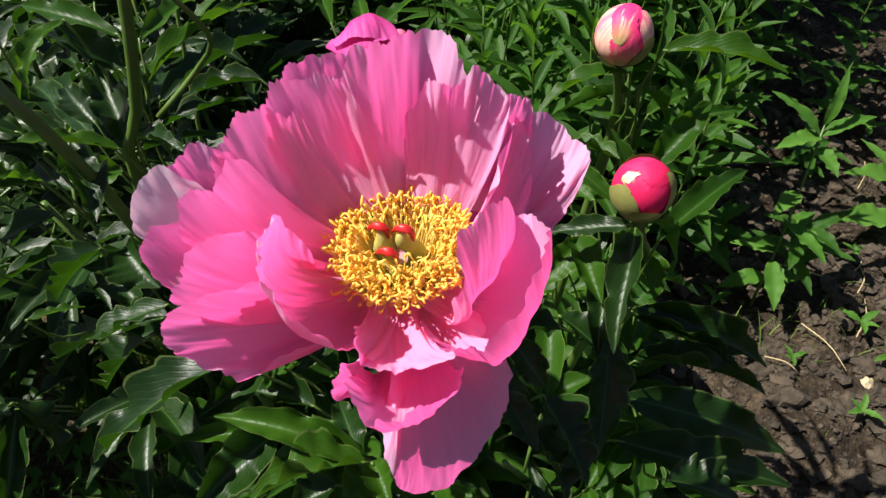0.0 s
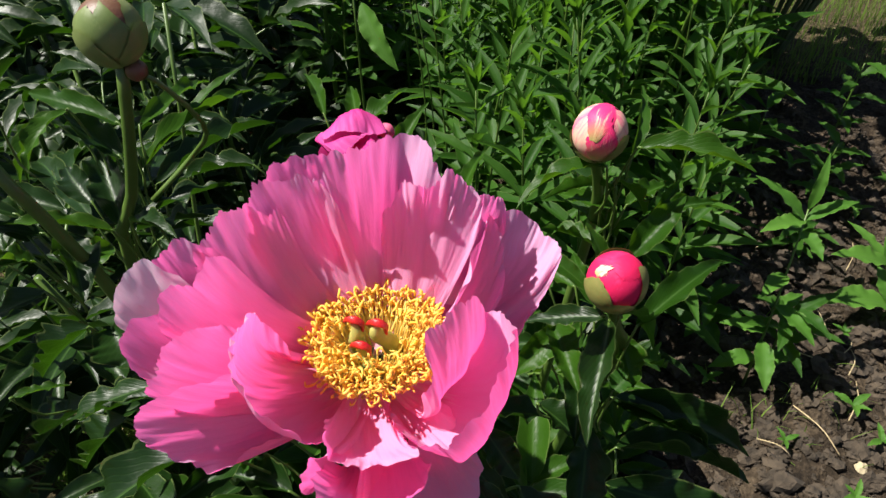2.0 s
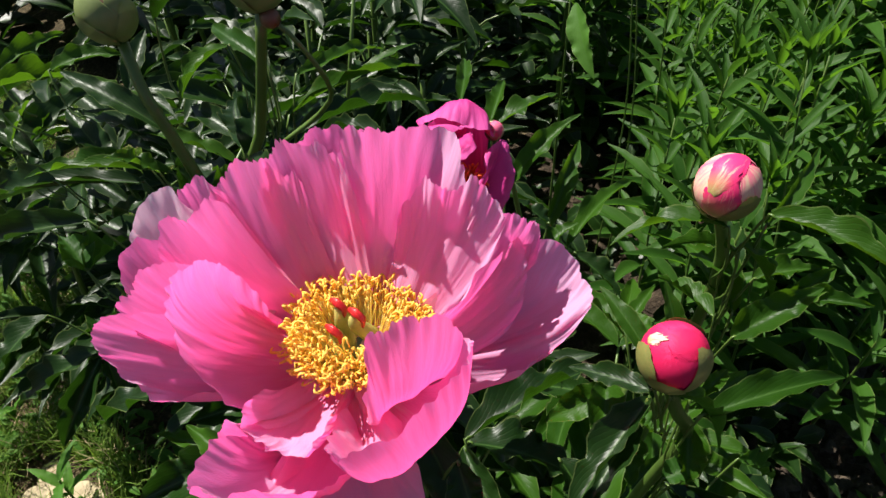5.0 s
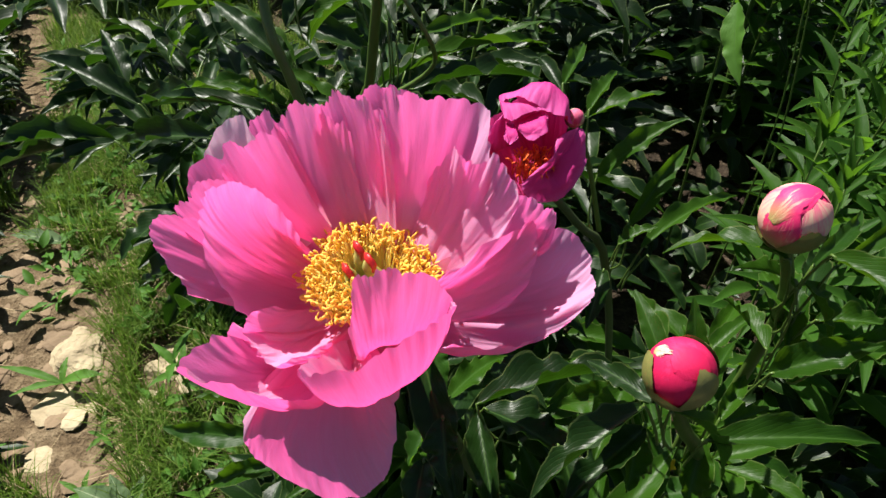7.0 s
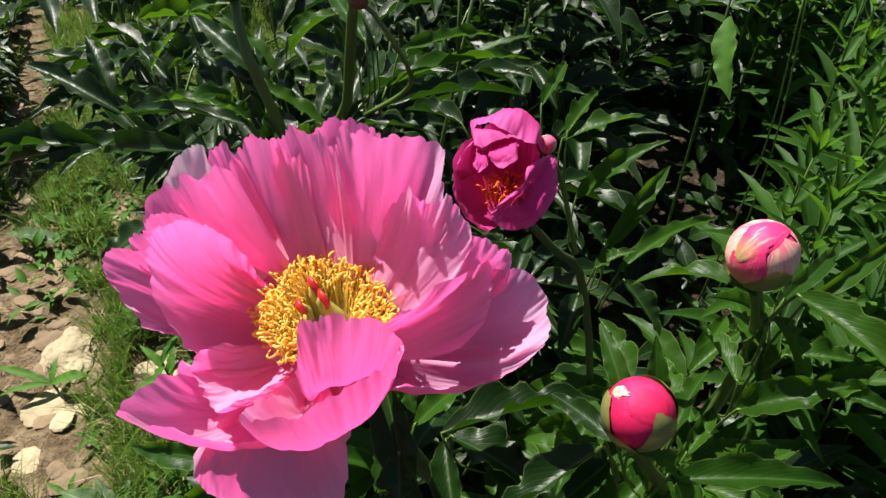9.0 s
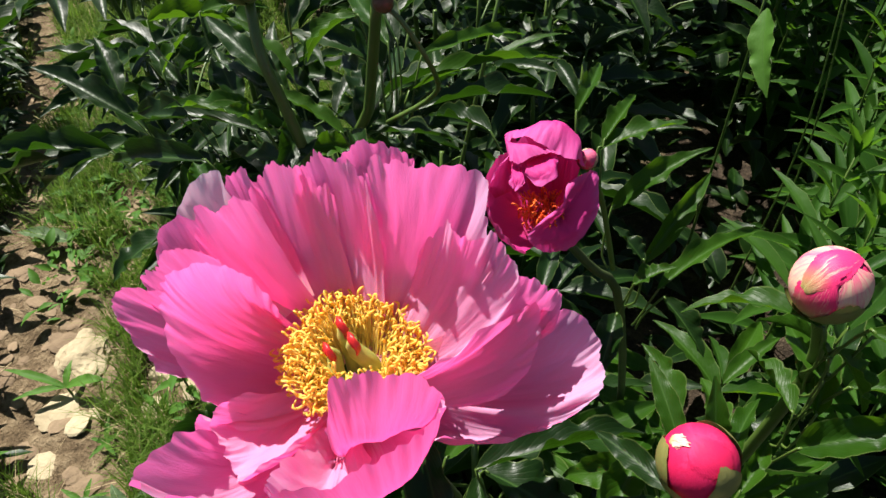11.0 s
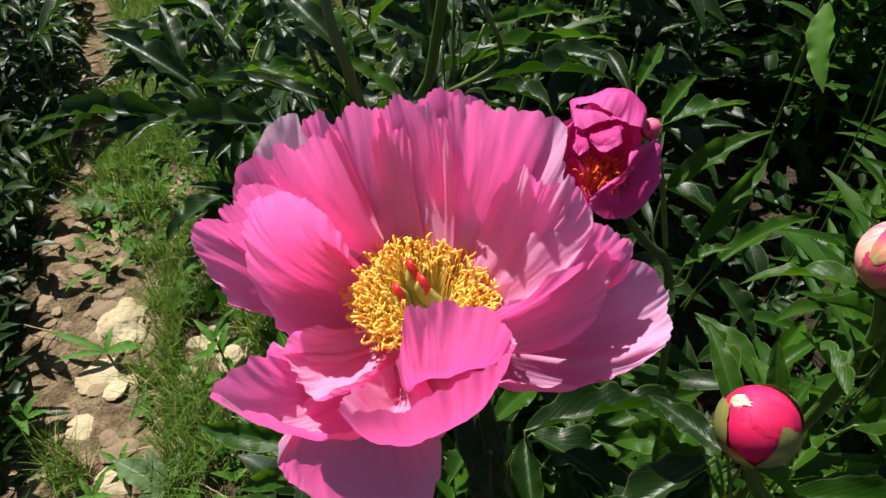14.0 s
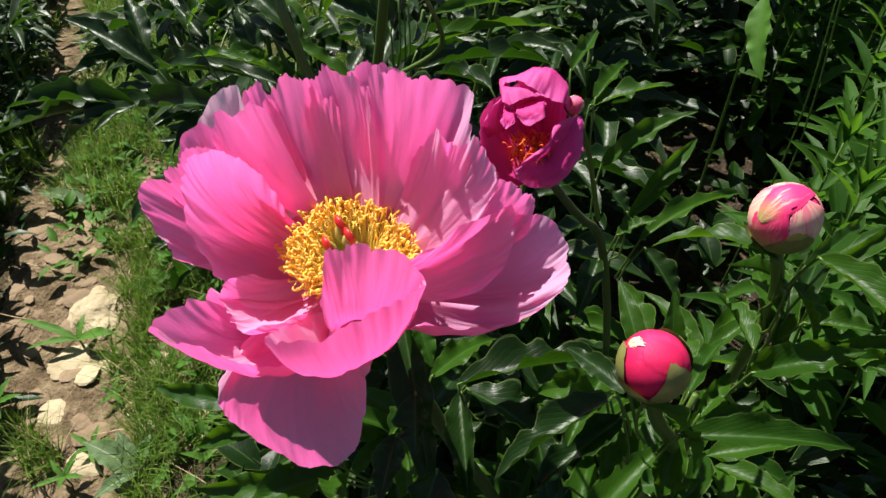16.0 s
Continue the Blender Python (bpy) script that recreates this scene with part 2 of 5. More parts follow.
def smooth_path(points, n):
    """Catmull-Rom through the points."""
    p = np.array(points, float)
    p = np.vstack([2 * p[0] - p[1], p, 2 * p[-1] - p[-2]])
    out = []
    for t in np.linspace(0, len(p) - 3 - 1e-6, n):
        i = int(t)
        f = t - i
        a, b, c, d = p[i:i + 4]
        out.append(0.5 * (2 * b + (c - a) * f + (2 * a - 5 * b + 4 * c - d) * f * f + (3 * b - a - 3 * c + d) * f ** 3))
    return np.array(out)


def tube_data(points, radii, n=10, sides=8, bumpy=0.0):
    p = smooth_path(points, n)
    r = np.interp(np.linspace(0, 1, n), np.linspace(0, 1, len(radii)), radii)
    tan = np.gradient(p, axis=0)
    tan /= np.linalg.norm(tan, axis=1)[:, None] + 1e-12
    ref = np.array([0.31, 0.9, 0.11]) if abs(tan[0][2]) > 0.7 else np.array([0.1, 0.2, 1.0])
    a = np.cross(tan, ref)
    a /= np.linalg.norm(a, axis=1)[:, None]
    b = np.cross(tan, a)
    ang = np.linspace(0, 2 * math.pi, sides, endpoint=False)
    rr = r[:, None] * (1 + bumpy * np.sin(ang * 3 + np.arange(n)[:, None] * 0.5))
    ring = p[:, None] + rr[..., None] * (a[:, None] * np.cos(ang)[None, :, None] + b[:, None] * np.sin(ang)[None, :, None])
    v = np.concatenate([ring.reshape(-1, 3), p[:1], p[-1:]])
    f = []
    for i in range(n - 1):
        for j in range(sides):
            k = (j + 1) % sides
            f.append((i * sides + j, i * sides + k, (i + 1) * sides + k, (i + 1) * sides + j))
    e0, e1 = n * sides, n * sides + 1
    for j in range(sides):
        k = (j + 1) % sides
        f.append((e0, e0, k, j))
        f.append((e1, e1, (n - 1) * sides + j, (n - 1) * sides + k))
    return v, [tuple(dict.fromkeys(q)) for q in f]


def tube_mesh(name, points, radii, mat, n=10, sides=8, bumpy=0.0):
    v, f = tube_data(points, radii, n, sides, bumpy)
    me = bpy.data.meshes.new(name)
    me.from_pydata(v.tolist(), [], f)
    me.polygons.foreach_set("use_smooth", [True] * len(me.polygons))
    me.materials.append(mat)
    return me


def wobble(x, seed, k=3):
    """A smooth random line through x, about -1 to 1."""
    r = random.Random(seed)
    s = 0
    for i in range(k):
        s = s + np.sin(x * (1.7 ** i) * (1 + 0.4 * r.random()) + r.random() * 6.28) / (i + 1)
    return s / 1.6


def teeth(v, seed, count, depth):
    """Rounded teeth of uneven width with sharp notches between them: 0 at a crown, down to -depth in a notch."""
    r = random.Random(seed)
    cuts = np.cumsum([0] + [r.uniform(0.5, 1.6) for k in range(count)])
    cuts = cuts / cuts[-1] * 2 - 1
    deep = np.array([r.uniform(0.25, 1.0) for k in range(count)])
    lift = np.array([r.uniform(-0.5, 0.3) for k in range(count)])
    i = np.clip(np.searchsorted(cuts, v, "right") - 1, 0, count - 1)
    x = (v - cuts[i]) / (cuts[i + 1] - cuts[i]) * 2 - 1
    return depth * (deep[i] * (np.sqrt(1 - 0.96 * x * x) - 1) + lift[i] * np.cos(x * math.pi / 2))


def frond(parent, root, rim, belly, seed, fine=1.0, mat=None, label="", name="petal", mid=None, foot=1.0):
    """A fan-shaped petal of the open bloom, from its root to a rim line given round the flower's middle; belly pushes its middle outwards."""
    nu, nv = 46, 131
    mid = np.array(C if mid is None else mid)
    root, belly = np.array(root) + mid, np.array(belly)
    edge = smooth_path([np.array(q) + mid for q in rim], nv)
    v = np.linspace(-1, 1, nv)
    span = np.linalg.norm(np.diff(edge, axis=0), axis=1).sum()
    half = span / 2
    count = max(4, int(half / 0.0058))
    margin = (0.012 + 0.022 * fine) * wobble(v * 5.0, seed) + fine * (teeth(v, seed + 7, count, 0.062) + teeth(v, seed + 8, count * 2 + 3, 0.018) + 0.02 * (value_noise(v * 40 + seed, v * 0 + seed, 28) - 0.5))
    start = root + (edge[-1] - edge[0]) / np.linalg.norm(edge[-1] - edge[0]) * (foot * v * min(0.010, 0.20 * span))[:, None]
    bow = (start + edge) / 2 + 2 * belly * (1 - 0.45 * v[:, None] ** 2)
    flat = np.linspace(0, 1, nu)[:, None]
    u = (flat + flat ** 6 * margin[None, :])[..., None]
    pts = (1 - u) ** 2 * start + 2 * u * (1 - u) * bow + u * u * edge
    nor = np.cross(np.gradient(pts, axis=0), np.gradient(pts, axis=1))
    nor /= np.linalg.norm(nor, axis=-1)[..., None] + 1e-9
    V, U = np.broadcast_to(v, (nu, nv)), np.broadcast_to(flat, (nu, nv))
    # folds that fan out from the foot, crumpled skin, and a frilled margin
    wide = half / 0.03
    o = seed * 7.3 + 40
    o = o + 0.8 * value_noise(V * 2.1 + o, U * 2.3 + o, 25) + 0.3 * value_noise(V * 6 + o, U * 5 + o, 26)
    fold = value_noise(V * 2.2 * wide + o, U * 2.2 + o, 27) - 0.5
    pleat = value_noise(V * 6 * wide + o, U * 1.6 + o, 21) - 0.5
    crease = value_noise(V * 13 * wide + 0.8 * np.sin(U * 5) + o, U * 5 + o, 22) - 0.5
    skin = value_noise(V * 30 * wide + o, U * 12 + o, 23) - 0.5
    frill = value_noise(V * 11 * wide + o, U * 4 + o, 24) - 0.5
    dent = value_noise(V * 5 * wide + 0.9 * fold + o, U * 4.5 + o, 29) - 0.5
    lift = U * (0.0046 * fold * U + 0.0006 * pleat * U + 0.0017 * dent + 0.0005 * crease + 0.00014 * skin) + U ** 7 * 0.0026 * frill * min(1.0, 0.4 + fine)
    pts = pts + nor * lift[..., None]
    uv = np.stack([U, V * 0.5 * min(1.6, wide) + 0.5 + seed * 0.37], -1)
    ob = under(parent, spawn(name, grid_mesh(name, pts, uv, mat or PETAL)))
    if label:
        ob["label"] = label
    return ob


def leaf_data(length, width, arch=0.12, fold=0.35, wave=0.1, seed=0, nu=13, nv=7, peak=0.75, twist=0.0, droop=0.0, tooth=0.0):
    """A lance-shaped blade along +y from the origin, upper face to +z."""
    r = random.Random(seed)
    u = np.linspace(0, 1, nu)[:, None]
    v = np.linspace(-1, 1, nv)[None, :]
    w = width / 2 * np.sin(math.pi * np.clip(u, 0, 1) ** peak) ** 0.95 * np.ones_like(v)
    w = w * (1 + 0.075 * wobble(u * 19 + np.sign(v) * 2, seed, 3)) + 0.0006
    if tooth:
        w = w * (1 + tooth * np.abs(v) * np.sign(np.sin(u * nu * math.pi * 0.98 + 0.5)))
    ph = r.random() * 6
    x = v * w
    z = fold * np.abs(v) ** 1.15 * w + wave * width * np.abs(v) ** 2.4 * (0.8 * np.sin(u * 13 + ph + 1.8 * np.sign(v)) + 0.6 * np.sin(u * 27 + 2 * ph - 1.1 * np.sign(v)) + 0.3 * np.sin(u * 43 + 3 * ph)) * np.sin(math.pi * u)
    x = x * (1 - 0.28 * min(fold, 1.0) * np.abs(v))
    z = z + arch * length * 4 * u * (1 - u) - droop * length * u * u
    y = u * length * np.ones_like(v)
    bend = length * 0.05 * (r.random() - 0.5)
    x = x + bend * np.sin(math.pi * u) + 0 * v
    a = twist * u
    x, z = x * np.cos(a) - z * np.sin(a), z * np.cos(a) + x * np.sin(a)
    uv = np.stack([u + 0 * v, v * 0.5 + 0.5 + 0 * u], -1)
    return np.stack([x, y, z + 0 * v], -1), uv


def leaf_pose(base, tip, up=(0, 0, 1)):
    y = (Vector(tip) - Vector(base)).normalized()
    x = y.cross(Vector(up)).normalized()
    z = x.cross(y)
    m = Matrix((x, y, z)).transposed().to_4x4()
    return Matrix.Translation(base) @ m


def leaf(parent, base, tip, width, up=(0, 0, 1), arch=0.1, fold=0.35, wave=0.1, seed=None, mat=None, label="", twist=0.0, name="leaf"):
    """One single leaf from its base to its tip, as a part of parent."""
    base, tip = Vector(base), Vector(tip)
    length = (tip - base).length
    if seed is None:
        seed = int(abs(base.x * 7919 + tip.y * 6101 + tip.z * 4507) * 1000) % 9973
    pts, uv = leaf_data(length, width * 0.80, arch, fold, wave, seed, 31, 9, twist=twist)
    ob = spawn(name, grid_mesh(name, pts, uv, mat or LEAF))
    ob.matrix_basis = leaf_pose(base, tip, up)
    under(parent, ob)
    if label:
        ob["label"] = label
    return ob


def stem(parent, points, r0, r1, mat=None, name="stem", n=14):
    return under(parent, spawn(name, tube_mesh(name, points, (r0, r1), mat or STEM, n, 10, 0.05)))


def shell_patch(center, axis, r, az, span, low, high, lift=1.0, stretch=1.08, lobe=0.06, seed=0, nu=14, nv=16, fall=0.45):
    """A curved bud scale: part of an egg, from polar angle low (foot) up to high (tip), narrowing to a round tip."""
    axis = Vector(axis).normalized()
    q = Vector((0, 0, 1)).rotation_difference(axis).to_matrix()
    u = np.linspace(0, 1, nu)[:, None]
    v = np.linspace(-1, 1, nv)[None, :]
    top = high - (high - low) * fall * np.abs(v) ** 2.2 + lobe * wobble(v * 5, seed) + 0.6 * lobe * wobble(v * 13, seed + 2)
    th = low + (top - low) * u
    az_ = az + span * v * (0.55 + 0.45 * np.sin(math.pi * (0.15 + 0.7 * u))) + 0.25 * (u - 0.5) * math.sin(seed) + 0.3 * lobe * wobble(u * 12 + 3 * v, seed + 3)
    rr = r * lift * (1 + 0.007 * wobble(u * 4 + v * 2, seed + 5)) - r * 0.018 * np.abs(v) ** 6
    p = np.stack([rr * np.sin(th) * np.cos(az_), rr * np.sin(th) * np.sin(az_), -rr * stretch * np.cos(th)], -1)
    return np.array(center) + p @ np.array(q).T, np.stack([u + 0 * v, v * 0.5 + 0.5 + 0.31 * seed + 0 * u], -1)


GROUND = -0.03

# ---- ground ----
def ground_material():
    n = Nodes("garden_ground")
    geo = n.add("NewGeometry")
    pos = geo.outputs[0]
    s = n.add("SeparateXYZ", {0: pos}).outputs
    big = n.noise(pos, 6.0, 4.0)
    mid = n.noise(pos, 30.0, 5.0, 0.65)
    fine = n.noise(pos, 170.0, 4.0, 0.65)
    soil = n.ramp(n.math("ADD", n.math("MULTIPLY", mid, 0.6), n.math("MULTIPLY", fine, 0.4)), [(0.3, (0.007, 0.005, 0.0035)), (0.50, (0.042, 0.030, 0.019)), (0.72, (0.155, 0.115, 0.075))])
    sand = n.ramp(n.math("ADD", n.math("MULTIPLY", mid, 0.65), n.math("MULTIPLY", fine, 0.35)), [(0.32, (0.05, 0.034, 0.019)), (0.47, (0.15, 0.105, 0.060)), (0.68, (0.34, 0.26, 0.16))])
    turf = n.ramp(fine, [(0.3, (0.022, 0.020, 0.009)), (0.52, (0.075, 0.058, 0.030)), (0.72, (0.20, 0.15, 0.085))])
    shift = n.math("MULTIPLY", n.math("SUBTRACT", big, 0.5), 0.16)
    d = n.math("ADD", n.math("ADD", n.math("MULTIPLY", s[0], 0.42), n.math("MULTIPLY", s[1], 0.907)), n.math("ADD", shift, 0.25))
    left = n.math("LESS_THAN", n.math("ADD", s[0], n.math("MULTIPLY", shift, 1.5)), -0.33)
    on_path = n.math("MULTIPLY", left, n.math("LESS_THAN", n.math("ABSOLUTE", n.math("SUBTRACT", d, 0.03)), 0.15))
    lawn = n.math("GREATER_THAN", n.math("ADD", s[1], n.math("MULTIPLY", shift, 2.0)), 1.5)
    col = n.mix(n.math("MAXIMUM", left, lawn), soil, turf)
    col = n.mix(on_path, col, sand)
    nor = n.bump(n.math("ADD", n.math("MULTIPLY", mid, 0.8), n.math("MULTIPLY", fine, 0.5)), 1.0, 0.02)
    return n.principled(Base_Color=col, Roughness=0.95, Normal=nor, Specular_IOR_Level=0.2)


TABLES = {}


def value_noise(x, y, seed):
    """Smooth lattice noise on arrays, 0 to 1."""
    if seed not in TABLES:
        TABLES[seed] = np.random.RandomState(seed).rand(256, 256)
    table = TABLES[seed]
    xi, yi = np.floor(x).astype(int), np.floor(y).astype(int)
    fx, fy = x - xi, y - yi
    fx, fy = fx * fx * (3 - 2 * fx), fy * fy * (3 - 2 * fy)
    a, b = table[xi % 256, yi % 256], table[(xi + 1) % 256, yi % 256]
    c, e = table[xi % 256, (yi + 1) % 256], table[(xi + 1) % 256, (yi + 1) % 256]
    return a * (1 - fx) * (1 - fy) + b * fx * (1 - fy) + c * (1 - fx) * fy + e * fx * fy


def ground_height(x, y):
    x, y = np.asarray(x, float), np.asarray(y, float)
    h = 0.040 * (value_noise(x * 8, y * 8, 1) - 0.5) + 0.045 * np.maximum(value_noise(x * 22, y * 22, 2) - 0.45, 0) ** 0.8 + 0.014 * value_noise(x * 55, y * 55, 3)
    rough = np.clip((x + 0.25) * 3, 0.25, 1) * np.clip((1.6 - y) * 3, 0.25, 1)
    return GROUND + h * rough


def ground_at(x, y):
    return float(ground_height(np.array([x]), np.array([y]))[0])


far = [3.0, 4.5, 7.0, 12.0, 25.0, 60.0, 150.0, 400.0, 1000.0]
gx = np.concatenate([[-q for q in reversed(far)], np.linspace(-2.4, 0.0, 120), np.linspace(0.012, 1.3, 110), [1.6, 2.0], far])
gy = np.concatenate([[-q for q in reversed(far)], [-1.6, -0.9], np.linspace(-0.5, 1.7, 160), [1.85, 2.1, 2.5], far])
GX, GY = np.meshgrid(gx, gy, indexing="ij")
GZ = ground_height(GX, GY)
ground = spawn("ground", grid_mesh("ground", np.stack([GX, GY, GZ], -1), np.stack([GX, GY], -1), ground_material()))
tagged(ground, "dark crumbly garden soil with a sandy path and turf", "ground", kind="structure")

# ---- the large open peony ----
C = Vector((-0.016, 0.170, 0.594))
flower = thing("peony_flower", "large open pink peony with a ring of yellow stamens", "flower", at=(-0.016, 0.17, 0.594))


def at_c(x, y, z=0.0):
    return (C.x + x, C.y + y, C.z + z)


# outer petals first, then the inner whorl
frond(flower, (-0.040, 0.000, 0.016), [(-0.080, -0.015, 0.035), (-0.092, -0.012, 0.042), (-0.094, -0.004, 0.051), (-0.086, 0.003, 0.056), (-0.073, 0.005, 0.051)], (-0.010, -0.002, -0.007), 1, fine=0.3, mat=PETAL_SUNLIT, label="outer petal coloured pale as if sunlit")
frond(flower, (-0.036, 0.004, 0.018), [(-0.080, 0.004, 0.044), (-0.083, 0.008, 0.053), (-0.077, 0.011, 0.060), (-0.067, 0.012, 0.063), (-0.057, 0.012, 0.057)], (-0.008, 0.003, -0.006), 2, fine=0.4)
frond(flower, (-0.036, -0.008, 0.012), [(-0.072, -0.036, 0.034), (-0.084, -0.030, 0.039), (-0.088, -0.021, 0.045), (-0.084, -0.014, 0.047), (-0.070, -0.010, 0.040)], (-0.008, -0.003, -0.006), 3, fine=0.4)
frond(flower, (-0.008, -0.006, -0.003), [(-0.033, -0.038, 0.003), (-0.046, -0.051, 0.008), (-0.058, -0.058, 0.017), (-0.069, -0.059, 0.031), (-0.071, -0.054, 0.041), (-0.062, -0.044, 0.042), (-0.048, -0.032, 0.038)], (-0.006, -0.002, -0.009), 5, fine=0.5)
frond(flower, (-0.010, -0.004, -0.001), [(-0.064, -0.047, 0.032), (-0.073, -0.043, 0.040), (-0.071, -0.035, 0.048), (-0.063, -0.029, 0.052), (-0.052, -0.021, 0.051), (-0.044, -0.017, 0.045)], (-0.008, -0.003, -0.008), 4)
frond(flower, (0.002, -0.010, -0.006), [(0.036, -0.016, -0.006), (0.044, -0.024, -0.014), (0.046, -0.031, -0.036), (0.043, -0.036, -0.060), (0.034, -0.041, -0.079), (0.022, -0.052, -0.085), (0.011, -0.066, -0.071), (0.004, -0.074, -0.045), (0.002, -0.074, -0.024), (-0.001, -0.060, -0.010)], (0.006, -0.014, 0.018), 7, fine=0.16, label="drooping outer petal in shade")
frond(flower, (0.010, 0.004, -0.003), [(0.050, 0.058, 0.038), (0.056, 0.064, 0.035), (0.067, 0.068, 0.025), (0.076, 0.063, 0.022), (0.081, 0.054, 0.021), (0.076, 0.044, 0.006), (0.067, 0.033, -0.003), (0.057, 0.016, 0.000), (0.046, 0.003, 0.004)], (0.010, 0.004, -0.011), 6, fine=0.6)
frond(flower, (-0.012, 0.034, 0.034), [(-0.048, 0.036, 0.062), (-0.044, 0.048, 0.068), (-0.033, 0.056, 0.071), (-0.020, 0.056, 0.070), (-0.008, 0.050, 0.062)], (-0.004, 0.006, -0.004), 18)
frond(flower, (-0.010, 0.006, 0.002), [(-0.066, 0.003, 0.046), (-0.068, 0.008, 0.057), (-0.060, 0.013, 0.066), (-0.050, 0.021, 0.073), (-0.040, 0.027, 0.066), (-0.034, 0.028, 0.058)], (-0.007, 0.002, -0.007), 9)
frond(flower, (0.003, 0.012, 0.001), [(-0.027, 0.036, 0.058), (-0.022, 0.037, 0.072), (-0.017, 0.037, 0.082), (-0.010, 0.040, 0.088), (-0.001, 0.049, 0.086), (0.008, 0.062, 0.079), (0.018, 0.058, 0.076), (0.026, 0.055, 0.070), (0.032, 0.050, 0.060), (0.034, 0.046, 0.050)], (0.000, 0.006, -0.007), 8)
frond(flower, (0.026, 0.026, 0.014), [(0.034, 0.048, 0.046), (0.042, 0.053, 0.053), (0.048, 0.060, 0.050), (0.053, 0.062, 0.044), (0.056, 0.058, 0.030)], (0.004, 0.006, -0.005), 12)
frond(flower, (-0.004, 0.009, 0.001), [(-0.051, 0.019, 0.052), (-0.050, 0.022, 0.063), (-0.047, 0.025, 0.070), (-0.043, 0.030, 0.076), (-0.034, 0.033, 0.079), (-0.026, 0.034, 0.077), (-0.018, 0.034, 0.070), (-0.012, 0.033, 0.060)], (-0.003, 0.004, -0.007), 11)
frond(flower, (-0.010, 0.002, 0.001), [(-0.068, -0.023, 0.028), (-0.076, -0.017, 0.040), (-0.074, -0.013, 0.053), (-0.066, -0.009, 0.062), (-0.058, -0.004, 0.064), (-0.050, 0.002, 0.064)], (-0.008, -0.001, -0.010), 10, fine=0.8)
frond(flower, (0.008, 0.008, 0.001), [(0.001, 0.037, 0.040), (0.003, 0.042, 0.052), (0.008, 0.043, 0.061), (0.013, 0.044, 0.066), (0.018, 0.047, 0.068), (0.022, 0.049, 0.064), (0.030, 0.051, 0.068), (0.038, 0.051, 0.062), (0.043, 0.050, 0.053), (0.044, 0.046, 0.044)], (0.003, 0.004, -0.006), 13)
frond(flower, (0.018, 0.000, 0.008), [(0.034, 0.014, 0.031), (0.040, 0.027, 0.037), (0.044, 0.040, 0.041), (0.045, 0.056, 0.042), (0.052, 0.053, 0.032), (0.055, 0.044, 0.019), (0.052, 0.030, 0.010)], (0.005, 0.000, -0.005), 14, fine=0.35)
frond(flower, (0.000, -0.010, -0.004), [(-0.006, -0.046, 0.000), (-0.012, -0.054, 0.012), (-0.008, -0.070, 0.031), (0.001, -0.086, 0.040), (0.010, -0.080, 0.033), (0.019, -0.071, 0.025), (0.027, -0.060, 0.016), (0.027, -0.044, 0.004)], (0.004, -0.010, -0.022), 15, fine=0.5)
frond(flower, (-0.001, -0.010, -0.003), [(-0.002, -0.044, 0.010), (-0.009, -0.052, 0.022), (-0.015, -0.058, 0.022), (-0.017, -0.060, 0.008), (-0.014, -0.056, -0.002)], (-0.002, -0.008, -0.006), 21, fine=0.3)
frond(flower, (0.011, -0.009, -0.002), [(0.008, -0.022, 0.001), (0.018, -0.042, 0.015), (0.029, -0.055, 0.032), (0.034, -0.056, 0.035), (0.044, -0.042, 0.037), (0.051, -0.028, 0.043), (0.057, -0.012, 0.043), (0.054, 0.001, 0.040), (0.045, 0.008, 0.032)], (0.017, -0.008, -0.012), 19, fine=0.5)
frond(flower, (-0.001, -0.010, 0.001), [(-0.012, -0.038, 0.020), (-0.010, -0.050, 0.027), (-0.004, -0.055, 0.022), (0.005, -0.059, 0.022), (0.015, -0.060, 0.028), (0.024, -0.058, 0.035), (0.018, -0.044, 0.020), (0.011, -0.030, 0.008)], (0.000, -0.005, -0.007), 17, fine=0.6)
frond(flower, (-0.008, -0.005, 0.001), [(-0.031, -0.009, 0.026), (-0.035, -0.016, 0.050), (-0.033, -0.027, 0.067), (-0.033, -0.039, 0.070), (-0.033, -0.046, 0.061), (-0.028, -0.053, 0.046), (-0.014, -0.051, 0.026), (-0.008, -0.042, 0.014)], (-0.013, -0.007, -0.008), 16, fine=0.6)
frond(flower, (0.014, -0.006, 0.004), [(0.022, -0.026, 0.018), (0.027, -0.027, 0.034), (0.025, -0.022, 0.048), (0.029, -0.017, 0.056), (0.036, -0.011, 0.056), (0.042, 0.001, 0.046), (0.048, 0.009, 0.030)], (0.012, -0.009, -0.013), 20, fine=0.5)

